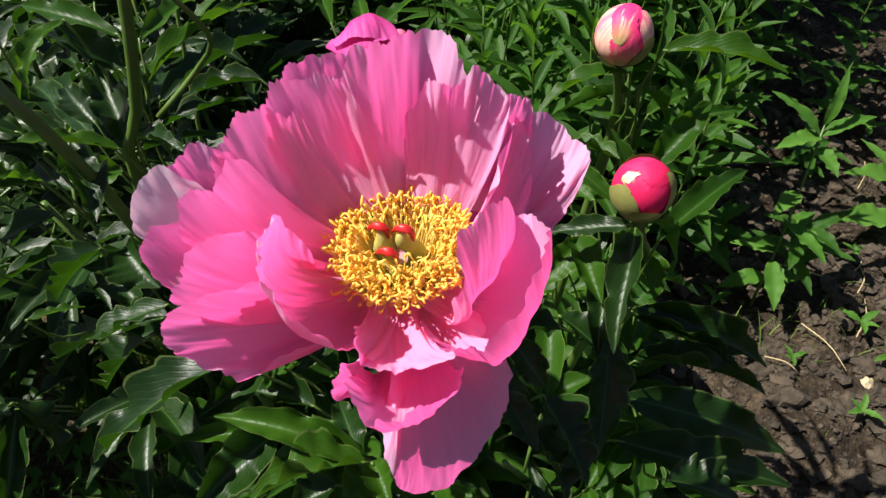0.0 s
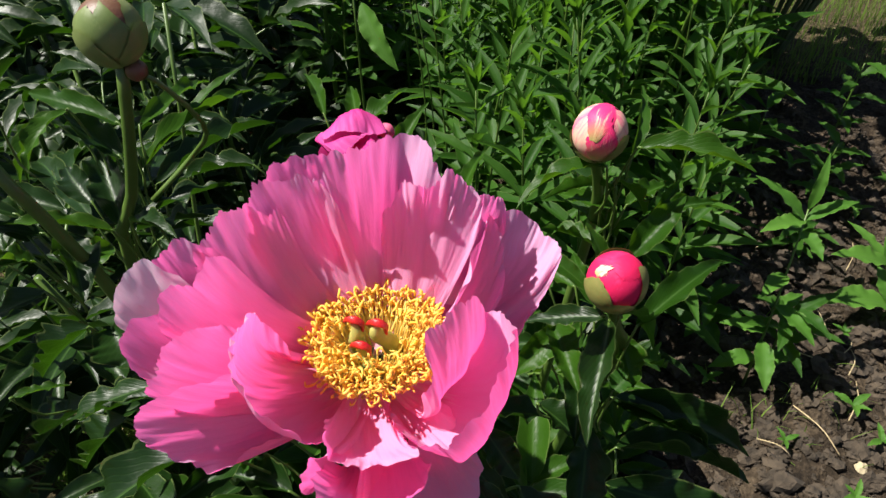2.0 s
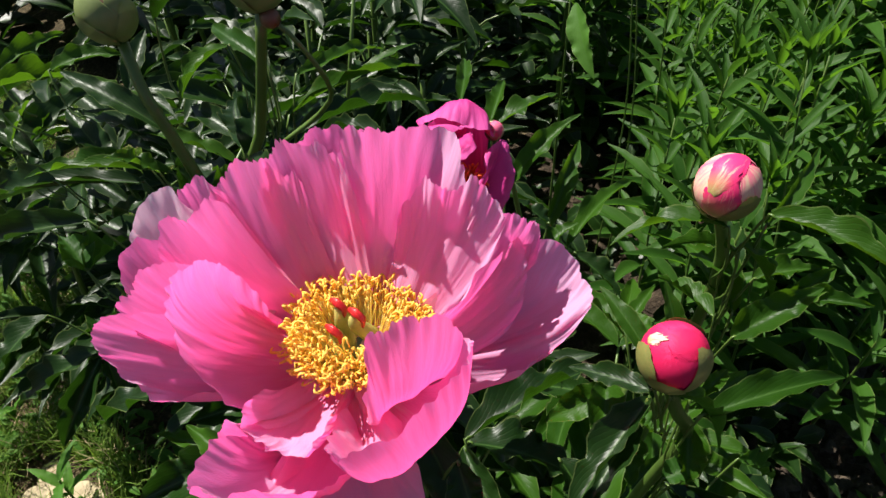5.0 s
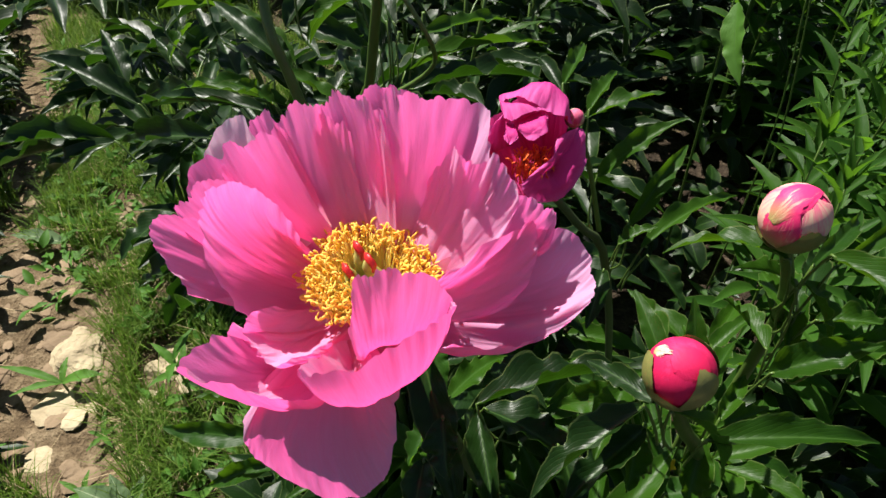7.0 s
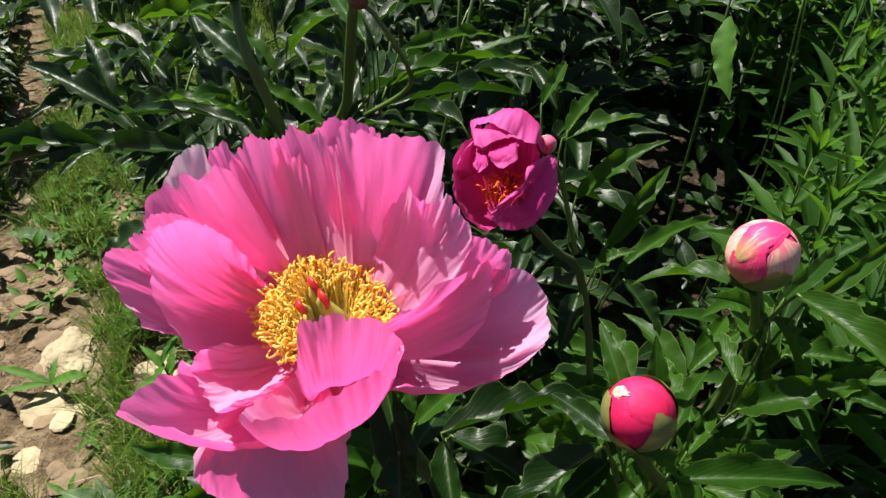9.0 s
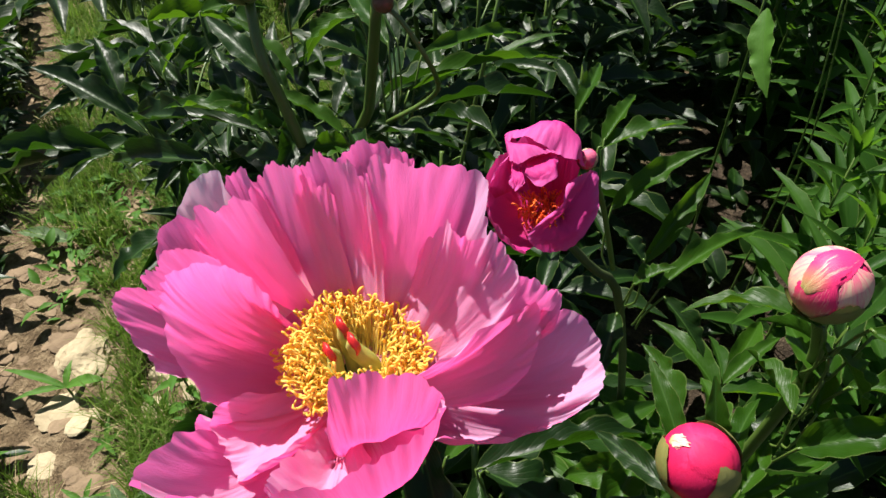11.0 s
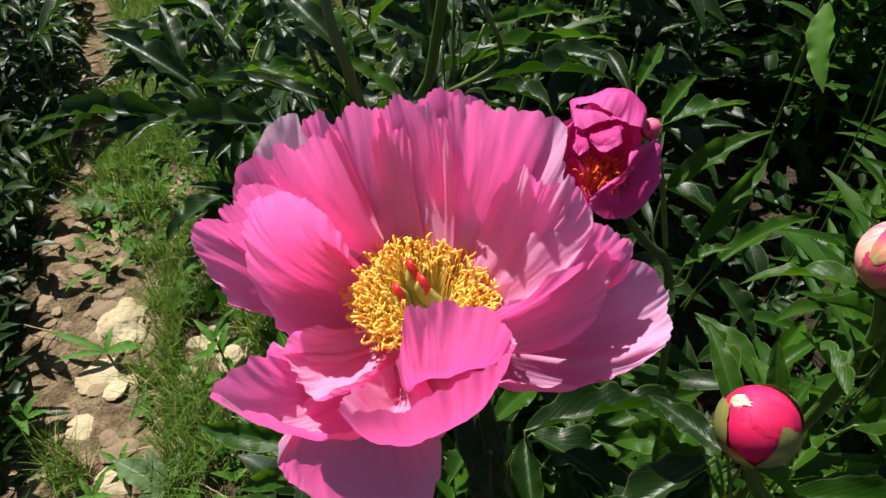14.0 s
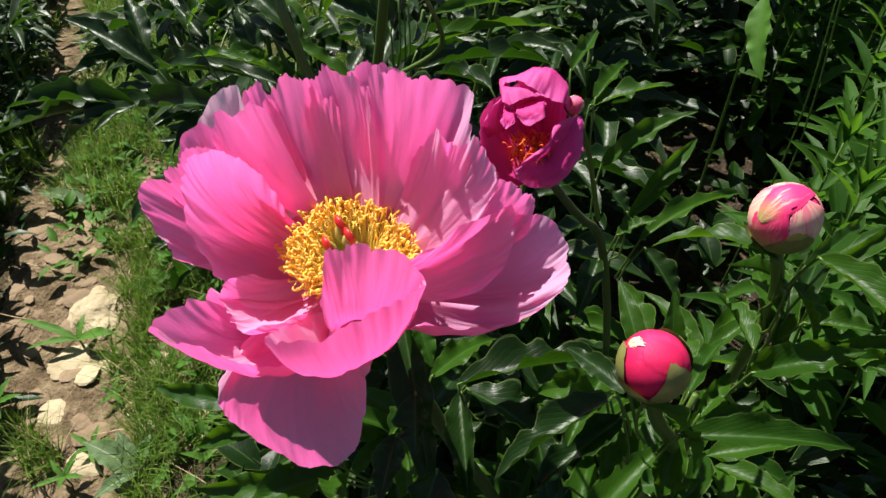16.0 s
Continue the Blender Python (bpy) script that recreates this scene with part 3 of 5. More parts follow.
# carpels with red stigmas in the middle
for k, (dx, dy, hx, hy, hz) in enumerate([(-0.004, 0.003, -0.007, 0.004, 0.0260), (0.004, 0.003, 0.003, 0.002, 0.0272), (0.0, -0.004, -0.003, -0.006, 0.0228)]):
    p = [at_c(dx, dy, -0.004), at_c(dx * 1.8, dy * 1.8, 0.010), at_c(hx * 0.8, hy * 0.8, hz - 0.006), at_c(hx, hy, hz)]
    carpel = under(flower, spawn("carpel", tube_mesh("carpel", p, (0.0030, 0.0039, 0.0031, 0.0014), CARPEL, 12, 10)))
    q = [at_c(hx - 0.0045, hy + 0.001, hz - 0.002), at_c(hx - 0.002, hy, hz + 0.001), at_c(hx + 0.001, hy - 0.001, hz + 0.0018), at_c(hx + 0.0035, hy - 0.001, hz - 0.0005), at_c(hx + 0.004, hy - 0.002, hz - 0.004)]
    tip = spawn("stigma", tube_mesh("stigma", q, (0.0005, 0.0012, 0.0016, 0.0013, 0.0005), STIGMA, 14, 10, 0.28))
    tip.parent = carpel


def stamen_meshes(count, fil, ant, seed):
    """A few differing stamens: a thin bent filament and a curly anther; foot at the origin, upright."""
    r = random.Random(seed)
    out = []
    for i in range(count):
        h = r.uniform(0.015, 0.024)
        b = r.uniform(-0.003, 0.003)
        c = r.uniform(-0.003, 0.003)
        p = [(0, 0, 0), (b * 0.4, c * 0.5, h * 0.5), (b, c, h)]
        v, f = tube_data(p, (0.00036, 0.00026), 6, 5)
        la = r.uniform(0.0028, 0.0050)
        dx, dy = r.uniform(-1.0, 1.0), r.uniform(-1.0, 1.0)
        q = [(b, c, h), (b + dx * la * 0.4, c + dy * la * 0.4, h + la * 0.45), (b + dx * la * 0.9, c + dy * la * 0.3, h + la * 0.75), (b + dx * la * 1.25, c - dy * la * 0.3, h + la * r.uniform(0.3, 0.9))]
        v2, f2 = tube_data(q, (0.00028, 0.00054, 0.00048, 0.00024), 10, 6, 0.25)
        me = bpy.data.meshes.new("stamen")
        me.from_pydata(np.concatenate([v, v2]).tolist(), [], f + [tuple(k + len(v) for k in g) for g in f2])
        me.materials.append(fil)
        me.materials.append(ant)
        me.polygons.foreach_set("use_smooth", [True] * len(me.polygons))
        me.polygons.foreach_set("material_index", [0] * len(f) + [1] * len(f2))
        out.append(me)
    return out


STAMENS = stamen_meshes(36, FILAMENT, ANTHER, 5)
rs = random.Random(21)
for k in range(300):
    a = rs.random() * 2 * math.pi
    f = math.sqrt(rs.random())
    ring = 0.0072 + 0.0046 * f
    lean = 0.30 + 0.50 * f * rs.uniform(0.7, 1.15)
    m = Matrix.Translation((0.001 + math.cos(a) * ring, 0.003 + math.sin(a) * ring, 0.001)) @ Euler((0, 0, a)).to_matrix().to_4x4() @ Euler((0, lean, 0)).to_matrix().to_4x4() @ Euler((0, 0, rs.random() * 6.28)).to_matrix().to_4x4()
    put("stamen", rs.choice(STAMENS), flower, m @ Matrix.Scale(rs.uniform(0.82, 1.12), 4))


# the rest of the ring, past what one could count
items = []
for k in range(1050):
    a = rs.random() * 2 * math.pi
    f = math.sqrt(rs.random())
    ring = 0.0074 + 0.0050 * f
    lean = 0.26 + 0.60 * f * rs.uniform(0.65, 1.1)
    m = np.array(Matrix.Translation((C.x + 0.001 + math.cos(a) * ring, C.y + 0.003 + math.sin(a) * ring, C.z + 0.001)) @ Euler((0, 0, a)).to_matrix().to_4x4() @ Euler((0, lean, 0)).to_matrix().to_4x4() @ Euler((0, 0, rs.random() * 6.28)).to_matrix().to_4x4() @ Matrix.Scale(rs.uniform(0.75, 1.1), 4))
    items.append((m, rs.choice(STAMENS)))
vs, fs, ms, k = [], [], [], 0
for m, me in items:
    p = np.array([v.co[:] for v in me.vertices])
    vs.append(p @ m[:3, :3].T + m[:3, 3])
    fs += [tuple(i + k for i in q.vertices) for q in me.polygons]
    ms += [q.material_index for q in me.polygons]
    k += len(p)
ring_mesh = bpy.data.meshes.new("stamen_ring")
ring_mesh.from_pydata(np.concatenate(vs).tolist(), [], fs)
ring_mesh.materials.append(FILAMENT)
ring_mesh.materials.append(ANTHER)
ring_mesh.polygons.foreach_set("material_index", ms)
ring_mesh.polygons.foreach_set("use_smooth", [True] * len(fs))
under(flower, tagged(spawn("stamen_ring", ring_mesh), kind="stuff"))

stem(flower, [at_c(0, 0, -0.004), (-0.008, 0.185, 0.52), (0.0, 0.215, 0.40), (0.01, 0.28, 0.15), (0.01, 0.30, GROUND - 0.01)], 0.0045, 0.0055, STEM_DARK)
for k in range(4):
    a = k * 1.6 + 0.4
    leaf(flower, at_c(math.cos(a) * 0.006, math.sin(a) * 0.006, -0.006), at_c(math.cos(a) * 0.034, math.sin(a) * 0.034, -0.010), 0.02, arch=-0.1, mat=SEPAL, name="sepal")


# ---- buds ----
def bud(name, label, center, r, axis, cover, heart, sepals, low_stem, group="", thick=0.0034, caps=()):
    """A round bud: overlapping petals over a core, caps over its crown, green sepals below, on its stem."""
    ob = thing(name, label, "flower bud", group, at=tuple(center))
    u = np.linspace(0.02, math.pi - 0.02, 20)[:, None]
    v = np.linspace(0, 2 * math.pi, 29)[None, :]
    q = np.array(Vector((0, 0, 1)).rotation_difference(Vector(axis)).to_matrix())
    core = np.array(center) + np.stack([0.955 * r * np.sin(u) * np.cos(v), 0.955 * r * np.sin(u) * np.sin(v), -1.03 * r * np.cos(u) + 0 * v], -1) @ q.T
    under(ob, spawn("heart", grid_mesh("heart", core, np.stack([u / 3 + 0 * v, v / 6 + 0 * u], -1), heart)))
    for k, (az, span, low, high, mat) in enumerate(cover):
        pts, uv = shell_patch(center, axis, r, az, span, low, high, 0.988 + 0.0035 * k, seed=k + 1, lobe=0.12 if mat in (PETAL_ROSY, PETAL_FLASH) else 0.06, nv=28)
        under(ob, spawn("petal", grid_mesh("petal", pts, uv, mat)))
    ax = np.array(Vector(axis).normalized())
    for k, (side, span, low, high, mat) in enumerate(caps):
        # a petal that comes up from one side and wraps over the crown
        hinge = Vector((math.cos(side), math.sin(side), 0.0)).cross(Vector(ax)).cross(Vector(ax)).normalized()
        q = np.array(Vector((0, 0, 1)).rotation_difference(hinge).to_matrix())
        crown = q.T @ ax
        pts, uv = shell_patch((0, 0, 0), hinge, r, math.atan2(crown[1], crown[0]), span, low, high, 1.012 + 0.008 * k, 1.0, 0.10, k + 31, nv=24, fall=0.35)
        pts = np.array(center) + pts + 0.08 * (pts @ ax)[..., None] * ax
        under(ob, spawn("petal", grid_mesh("petal", pts, uv, mat)))
    for k, (az, span, high, mat) in enumerate(sepals):
        pts, uv = shell_patch(center, axis, r, az, span, 0.12, high, 1.055 + 0.012 * k, seed=k + 9, lobe=0.04, fall=0.30)
        under(ob, spawn("sepal", grid_mesh("sepal", pts, uv, mat)))
    stem(ob, [Vector(center) - Vector(ax) * r * 0.98] + list(low_stem), thick, thick * 1.3)
    return ob


white_bud = bud("peony_bud", "round cream and pink peony bud about to open", (0.0975, 0.349, 0.593), 0.0167, (0.05, -0.15, 1.0),
    [(1.6, 1.7, 0.3, 3.12, PETAL_CREAMY), (3.1, 1.6, 0.3, 3.12, PETAL_CREAMY), (-2.4, 1.3, 0.3, 3.12, PETAL_CREAMY), (-0.2, 1.4, 0.3, 3.12, PETAL_CREAMY), (-1.60, 0.75, 1.1, 3.10, PETAL_ROSY), (-0.75, 0.50, 0.5, 2.0, PETAL_CREAMY)], PETAL_ROSY,
    [(-0.75, 0.80, 2.00, SEPAL), (1.0, 0.8, 1.4, SEPAL), (3.0, 0.7, 1.3, SEPAL), (-2.2, 0.7, 1.25, SEPAL)],
    [(0.106, 0.365, 0.53), (0.105, 0.375, 0.46), (0.09, 0.39, 0.25), (0.07, 0.40, GROUND - 0.01)], "peony buds", caps=[(-2.0, 0.58, 0.35, 2.2, PETAL_ROSY)])
red_bud = bud("peony_bud", "crimson peony bud with a white streak and green sepals", (0.100, 0.251, 0.567), 0.0158, (0.03, -0.12, 1.0),
    [(0.3, 1.7, 0.3, 3.14, PETAL_BUD), (1.9, 1.7, 0.3, 3.14, PETAL_BUD), (3.6, 1.7, 0.3, 3.14, PETAL_BUD), (-1.4, 1.7, 0.3, 3.60, PETAL_BUD)], PETAL_BUD,
    [(-0.30, 0.78, 2.60, SEPAL), (-2.40, 0.95, 2.20, SEPAL), (1.6, 1.0, 2.3, SEPAL), (-1.45, 0.8, 1.70, SEPAL)],
    [(0.108, 0.258, 0.52), (0.118, 0.275, 0.47), (0.10, 0.31, 0.30), (0.07, 0.34, GROUND - 0.01)], "peony buds", caps=[(-0.3, 0.62, 0.85, 1.95, PETAL_BUD), (3.45, 0.27, 0.60, 1.12, PETAL_FLASH)])
leaf(red_bud, (0.090, 0.262, 0.546), (0.055, 0.284, 0.560), 0.014, up=(0.5, -0.5, 0.6), arch=0.06, name="bract")
leaf(red_bud, (0.103, 0.268, 0.548), (0.085, 0.282, 0.580), 0.014, up=(0.6, -0.6, 0.3), arch=0.05, name="bract")
green_cover = [(0.2, 1.3, 0.3, 2.6, SEPAL_GREEN), (2.2, 1.3, 0.3, 2.6, SEPAL_GREEN), (-2.0, 1.3, 0.3, 2.7, SEPAL_GREEN), (-1.0, 0.9, 0.3, 2.9, SEPAL_GREEN)]
green_bud_a = bud("green_peony_bud", "closed green peony bud on a thick stem", (-0.166, 0.318, 0.671), 0.0170, (0.02, -0.05, 1.0), green_cover, SEPAL_RED,
    [(-0.2, 1.0, 1.9, SEPAL_GREEN), (2.6, 0.9, 1.7, SEPAL_GREEN), (-1.9, 0.8, 2.0, SEPAL_GREEN)],
    [(-0.180, 0.318, 0.60), (-0.195, 0.320, 0.555), (-0.212, 0.312, 0.50), (-0.22, 0.32, 0.25), (-0.21, 0.33, GROUND - 0.01)], "green buds")
green_bud_b = bud("green_peony_bud", "closed green peony bud leaning on its stem", (-0.247, 0.279, 0.652), 0.0160, (-0.25, -0.02, 1.0), green_cover, SEPAL_RED,
    [(0.2, 0.9, 1.8, SEPAL_GREEN), (2.1, 0.8, 1.7, SEPAL_GREEN), (-1.7, 0.9, 1.9, SEPAL_GREEN)],
    [(-0.226, 0.269, 0.61), (-0.2163, 0.2706, 0.579), (-0.20, 0.275, 0.50), (-0.18, 0.29, 0.25), (-0.17, 0.30, GROUND - 0.01)], "green buds")

# ---- the half-open bloom behind ----
second_flower = thing("peony_flower", "half-open magenta peony bloom with orange stamens inside", "flower", at=(-0.036, 0.322, 0.556))
B2 = (-0.036, 0.322, 0.556)
D2 = (-0.036, 0.322, 0.585)
frond(second_flower, (-0.001, -0.005, -0.026), [(-0.002, 0.022, 0.001), (-0.017, 0.026, 0.011), (-0.029, 0.016, 0.014), (-0.033, 0.000, 0.007), (-0.027, -0.017, -0.002)], (-0.008, 0.006, -0.004), 30, 0.3, PETAL_DEEP, mid=D2)
frond(second_flower, (-0.005, 0.006, -0.020), [(-0.031, -0.003, 0.019), (-0.017, -0.004, 0.025), (-0.004, -0.001, 0.024), (0.005, 0.006, 0.018), (0.007, 0.016, 0.008)], (-0.008, 0.014, 0.023), 31, 0.3, PETAL_DEEP, mid=D2)
frond(second_flower, (-0.006, 0.000, -0.017), [(-0.030, 0.004, 0.018), (-0.027, -0.010, 0.018), (-0.016, -0.016, 0.018), (-0.008, -0.008, 0.022), (-0.002, 0.001, 0.024)], (-0.013, 0.003, 0.017), 32, 0.3, PETAL_DEEP, mid=D2)
frond(second_flower, (-0.002, -0.010, -0.023), [(-0.026, -0.007, 0.014), (-0.028, -0.016, 0.013), (-0.023, -0.029, 0.005), (-0.013, -0.037, -0.002), (0.001, -0.039, -0.010), (0.012, -0.035, -0.015)], (-0.006, -0.006, -0.006), 33, 0.4, PETAL_DEEP, mid=D2)
frond(second_flower, (-0.017, -0.019, -0.002), [(-0.022, -0.028, 0.006), (-0.023, -0.021, 0.014), (-0.022, -0.011, 0.019), (-0.015, -0.012, 0.017), (-0.012, -0.016, 0.014)], (-0.002, -0.001, 0.001), 34, 0.8, PETAL_DEEP, mid=D2)
frond(second_flower, (-0.013, -0.001, 0.014), [(-0.008, -0.017, 0.015), (0.000, -0.016, 0.012), (0.004, -0.008, 0.014), (0.002, -0.001, 0.017), (-0.002, 0.003, 0.019)], (0.003, -0.002, 0.004), 35, 0.6, PETAL_DEEP, mid=D2)
frond(second_flower, (-0.017, -0.012, 0.013), [(-0.013, -0.021, 0.013), (-0.007, -0.025, 0.010), (-0.005, -0.019, 0.012)], (0.001, -0.001, 0.002), 36, 0.8, PETAL_DEEP, mid=D2)
frond(second_flower, (0.012, -0.009, -0.008), [(0.009, 0.017, 0.007), (0.009, 0.003, 0.009), (0.013, -0.011, 0.004), (0.011, -0.023, 0.000), (0.010, -0.033, -0.006), (0.016, -0.030, -0.014), (0.022, -0.021, -0.019), (0.025, -0.008, -0.018), (0.022, 0.010, -0.009), (0.013, 0.019, 0.003), (0.009, 0.017, 0.007)], (0.002, -0.002, 0.002), 37, 0.3, PETAL_DEEP, mid=D2, foot=0.0)
STAMENS_RED = stamen_meshes(8, ANTHER_RED, ANTHER_RED, 8)
for k in range(130):
    a = rs.random() * 6.28
    ring = 0.012 * math.sqrt(rs.random())
    m = Matrix.Translation((-0.002 + math.cos(a) * ring, -0.008 + math.sin(a) * ring, 0.010)) @ Euler((0.25, 0.25, 0)).to_matrix().to_4x4() @ Euler((0, 0, a)).to_matrix().to_4x4()
    put("stamen", rs.choice(STAMENS_RED), second_flower, m @ Matrix.Scale(0.85, 4))
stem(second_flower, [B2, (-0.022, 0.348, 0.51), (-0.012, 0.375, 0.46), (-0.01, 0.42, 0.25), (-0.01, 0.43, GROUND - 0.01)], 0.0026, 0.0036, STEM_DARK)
side_bud = bud("small_peony_bud", "small salmon side bud on a thin stalk", (-0.032, 0.343, 0.594), 0.0056, (0.3, -0.2, 1.0),
    [(0.5, 1.5, 0.3, 2.4, PETAL_CREAM), (2.6, 1.5, 0.3, 2.5, PETAL_CREAM), (4.7, 1.5, 0.3, 2.6, PETAL_MOTTLED)], PETAL_ROSE,
    [(0.3, 0.9, 1.6, SEPAL_RED), (2.4, 0.9, 1.6, SEPAL), (4.5, 0.9, 1.7, SEPAL_RED)], [(-0.028, 0.356, 0.56), (-0.020, 0.372, 0.49)], thick=0.0014)
brown_bud = bud("small_peony_bud", "small brown withered side bud below a green bud", (-0.158, 0.315, 0.650), 0.0058, (0.7, -0.2, 0.7),
    [(0.5, 1.5, 0.3, 2.4, SEPAL_RED), (2.6, 1.5, 0.3, 2.5, SEPAL_RED), (4.7, 1.5, 0.3, 2.6, SEPAL_RED)], SEPAL_RED,
    [(0.3, 0.9, 1.8, SEPAL_RED), (3.0, 0.9, 1.8, SEPAL)], [(-0.152, 0.322, 0.638), (-0.140, 0.335, 0.600), (-0.160, 0.345, 0.570), (-0.188, 0.330, 0.545)], thick=0.0014)

# ---- leaves of the near plants ----


def sprig(parent, base, tip, width, arch, mat, joint=None):
    """A leaf on a thin stalk that runs back to the plant's stem."""
    b, t = Vector(base), Vector(tip)
    r = random.Random(int(abs(b.x * 9176 + t.z * 7331 + t.y * 5113) * 1000))
    up = (r.uniform(-0.5, 0.5), r.uniform(-0.5, 0.5), 1.0)
    leaf(parent, b, t, width, up=up, arch=arch, mat=mat, fold=r.uniform(0.5, 1.0), wave=r.uniform(0.12, 0.22), twist=r.uniform(-0.5, 0.5))
    root = JOINTS[parent]
    j = Vector((root[0], root[1], min(max(b.z - 0.07, 0.10), root[2])))
    gap = (b - j).length
    if gap > 0.04:
        j = b + (j - b) * (0.030 / gap) - Vector((0, 0, 0.02))
        gap = (b - j).length
    if gap > 0.012:
        mid = (b + j) / 2 - Vector((0, 0, 0.02 * gap / 0.1)) - (t - b).normalized() * 0.1 * gap
        under(parent, spawn("leaf_stalk", tube_mesh("leaf_stalk", [j, mid, b, b + (t - b) * 0.06], (0.0008, 0.0008, 0.0007), STEM, 8, 6)))


JOINTS = {white_bud: (0.1055, 0.372, 0.50), red_bud: (0.115, 0.272, 0.485), flower: (-0.006, 0.19, 0.50), green_bud_a: (-0.194, 0.327, 0.53), green_bud_b: (-0.205, 0.275, 0.52), second_flower: (-0.02, 0.385, 0.47)}
# leaves of the white bud
sprig(white_bud, (0.120, 0.343, 0.586), (0.184, 0.320, 0.588), 0.024, 0.1, LEAF)
sprig(white_bud, (0.105, 0.346, 0.569), (0.049, 0.321, 0.554), 0.022, 0.14, LEAF)
sprig(white_bud, (0.115, 0.361, 0.502), (0.082, 0.411, 0.493), 0.02, 0.06, LEAF)
sprig(white_bud, (0.126, 0.362, 0.523), (0.159, 0.381, 0.530), 0.019, 0.05, LEAF)
sprig(white_bud, (0.124, 0.317, 0.518), (0.159, 0.348, 0.546), 0.027, 0.1, LEAF)
sprig(white_bud, (0.144, 0.363, 0.514), (0.189, 0.366, 0.527), 0.017, 0.08, LEAF)
sprig(white_bud, (0.122, 0.355, 0.498), (0.103, 0.400, 0.515), 0.02, 0.05, LEAF)
sprig(white_bud, (0.113, 0.352, 0.493), (0.073, 0.379, 0.485), 0.022, 0.05, LEAF)
sprig(white_bud, (0.116, 0.369, 0.512), (0.097, 0.471, 0.474), 0.024, 0.05, LEAF_DARK_SHADED)
sprig(white_bud, (0.122, 0.359, 0.565), (0.138, 0.435, 0.574), 0.012, 0.05, LEAF)
sprig(white_bud, (0.114, 0.348, 0.551), (0.071, 0.382, 0.510), 0.02, 0.08, LEAF)
sprig(white_bud, (0.113, 0.352, 0.555), (0.137, 0.353, 0.524), 0.022, 0.08, LEAF)
sprig(white_bud, (0.116, 0.353, 0.528), (0.084, 0.396, 0.505), 0.018, 0.05, LEAF)
sprig(white_bud, (0.111, 0.372, 0.547), (0.109, 0.462, 0.528), 0.014, 0.05, LEAF)
sprig(white_bud, (0.144, 0.356, 0.513), (0.167, 0.387, 0.528), 0.022, 0.06, LEAF)
# leaves of the red bud
sprig(red_bud, (0.120, 0.259, 0.519), (0.181, 0.314, 0.521), 0.024, 0.08, LEAF)
sprig(red_bud, (0.104, 0.243, 0.548), (0.134, 0.260, 0.498), 0.018, 0.14, LEAF_WILD)
sprig(red_bud, (0.071, 0.263, 0.514), (0.085, 0.219, 0.508), 0.028, 0.05, LEAF)
sprig(red_bud, (0.096, 0.232, 0.557), (0.082, 0.170, 0.536), 0.024, 0.06, LEAF_DARK_SHADED)
sprig(red_bud, (0.077, 0.263, 0.515), (0.048, 0.238, 0.494), 0.024, 0.08, LEAF)
sprig(red_bud, (0.097, 0.243, 0.547), (0.053, 0.252, 0.529), 0.016, 0.03, LEAF_DARK_SHADED)
sprig(red_bud, (0.114, 0.252, 0.462), (0.134, 0.272, 0.469), 0.022, 0.05, LEAF_WILD)
sprig(red_bud, (0.160, 0.348, 0.366), (0.187, 0.353, 0.352), 0.03, 0.05, LEAF_WILD)
sprig(red_bud, (0.119, 0.260, 0.444), (0.194, 0.239, 0.405), 0.04, 0.06, LEAF_DARK_SHADED)
sprig(red_bud, (0.072, 0.300, 0.508), (0.034, 0.321, 0.512), 0.02, 0.04, LEAF)
sprig(red_bud, (0.094, 0.323, 0.481), (0.062, 0.352, 0.473), 0.019, 0.04, LEAF)
sprig(red_bud, (0.104, 0.301, 0.489), (0.095, 0.357, 0.482), 0.018, 0.05, LEAF)
sprig(red_bud, (0.115, 0.297, 0.484), (0.111, 0.334, 0.486), 0.016, 0.05, LEAF)
sprig(red_bud, (0.114, 0.283, 0.499), (0.116, 0.286, 0.477), 0.02, 0.05, LEAF_WILD)
sprig(red_bud, (0.085, 0.264, 0.482), (0.099, 0.237, 0.465), 0.022, 0.06, LEAF)
sprig(red_bud, (0.088, 0.263, 0.492), (0.100, 0.261, 0.489), 0.02, 0.04, LEAF_WILD)
sprig(red_bud, (0.116, 0.275, 0.494), (0.126, 0.252, 0.468), 0.026, 0.04, LEAF)
sprig(red_bud, (0.091, 0.257, 0.500), (0.084, 0.199, 0.486), 0.03, 0.08, LEAF_DARK_SHADED)
sprig(red_bud, (0.014, 0.209, 0.492), (0.064, 0.286, 0.495), 0.034, 0.06, LEAF_DARK_SHADED)
sprig(red_bud, (0.068, 0.275, 0.481), (0.023, 0.289, 0.445), 0.03, 0.05, LEAF_DARK_SHADED)
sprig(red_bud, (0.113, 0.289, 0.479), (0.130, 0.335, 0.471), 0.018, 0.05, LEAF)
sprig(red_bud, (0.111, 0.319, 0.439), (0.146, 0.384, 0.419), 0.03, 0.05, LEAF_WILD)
# low leaves to the right: the dark leaf colour stands for shade
sprig(red_bud, (0.117, 0.264, 0.438), (0.219, 0.251, 0.392), 0.045, 0.08, LEAF_DARK_SHADED)
sprig(red_bud, (0.124, 0.246, 0.404), (0.225, 0.244, 0.366), 0.045, 0.08, LEAF_DARK_SHADED)
sprig(red_bud, (0.112, 0.217, 0.408), (0.234, 0.207, 0.352), 0.045, 0.05, LEAF_DARK_SHADED)
sprig(red_bud, (0.106, 0.188, 0.404), (0.227, 0.179, 0.361), 0.045, 0.05, LEAF_DARK_SHADED)
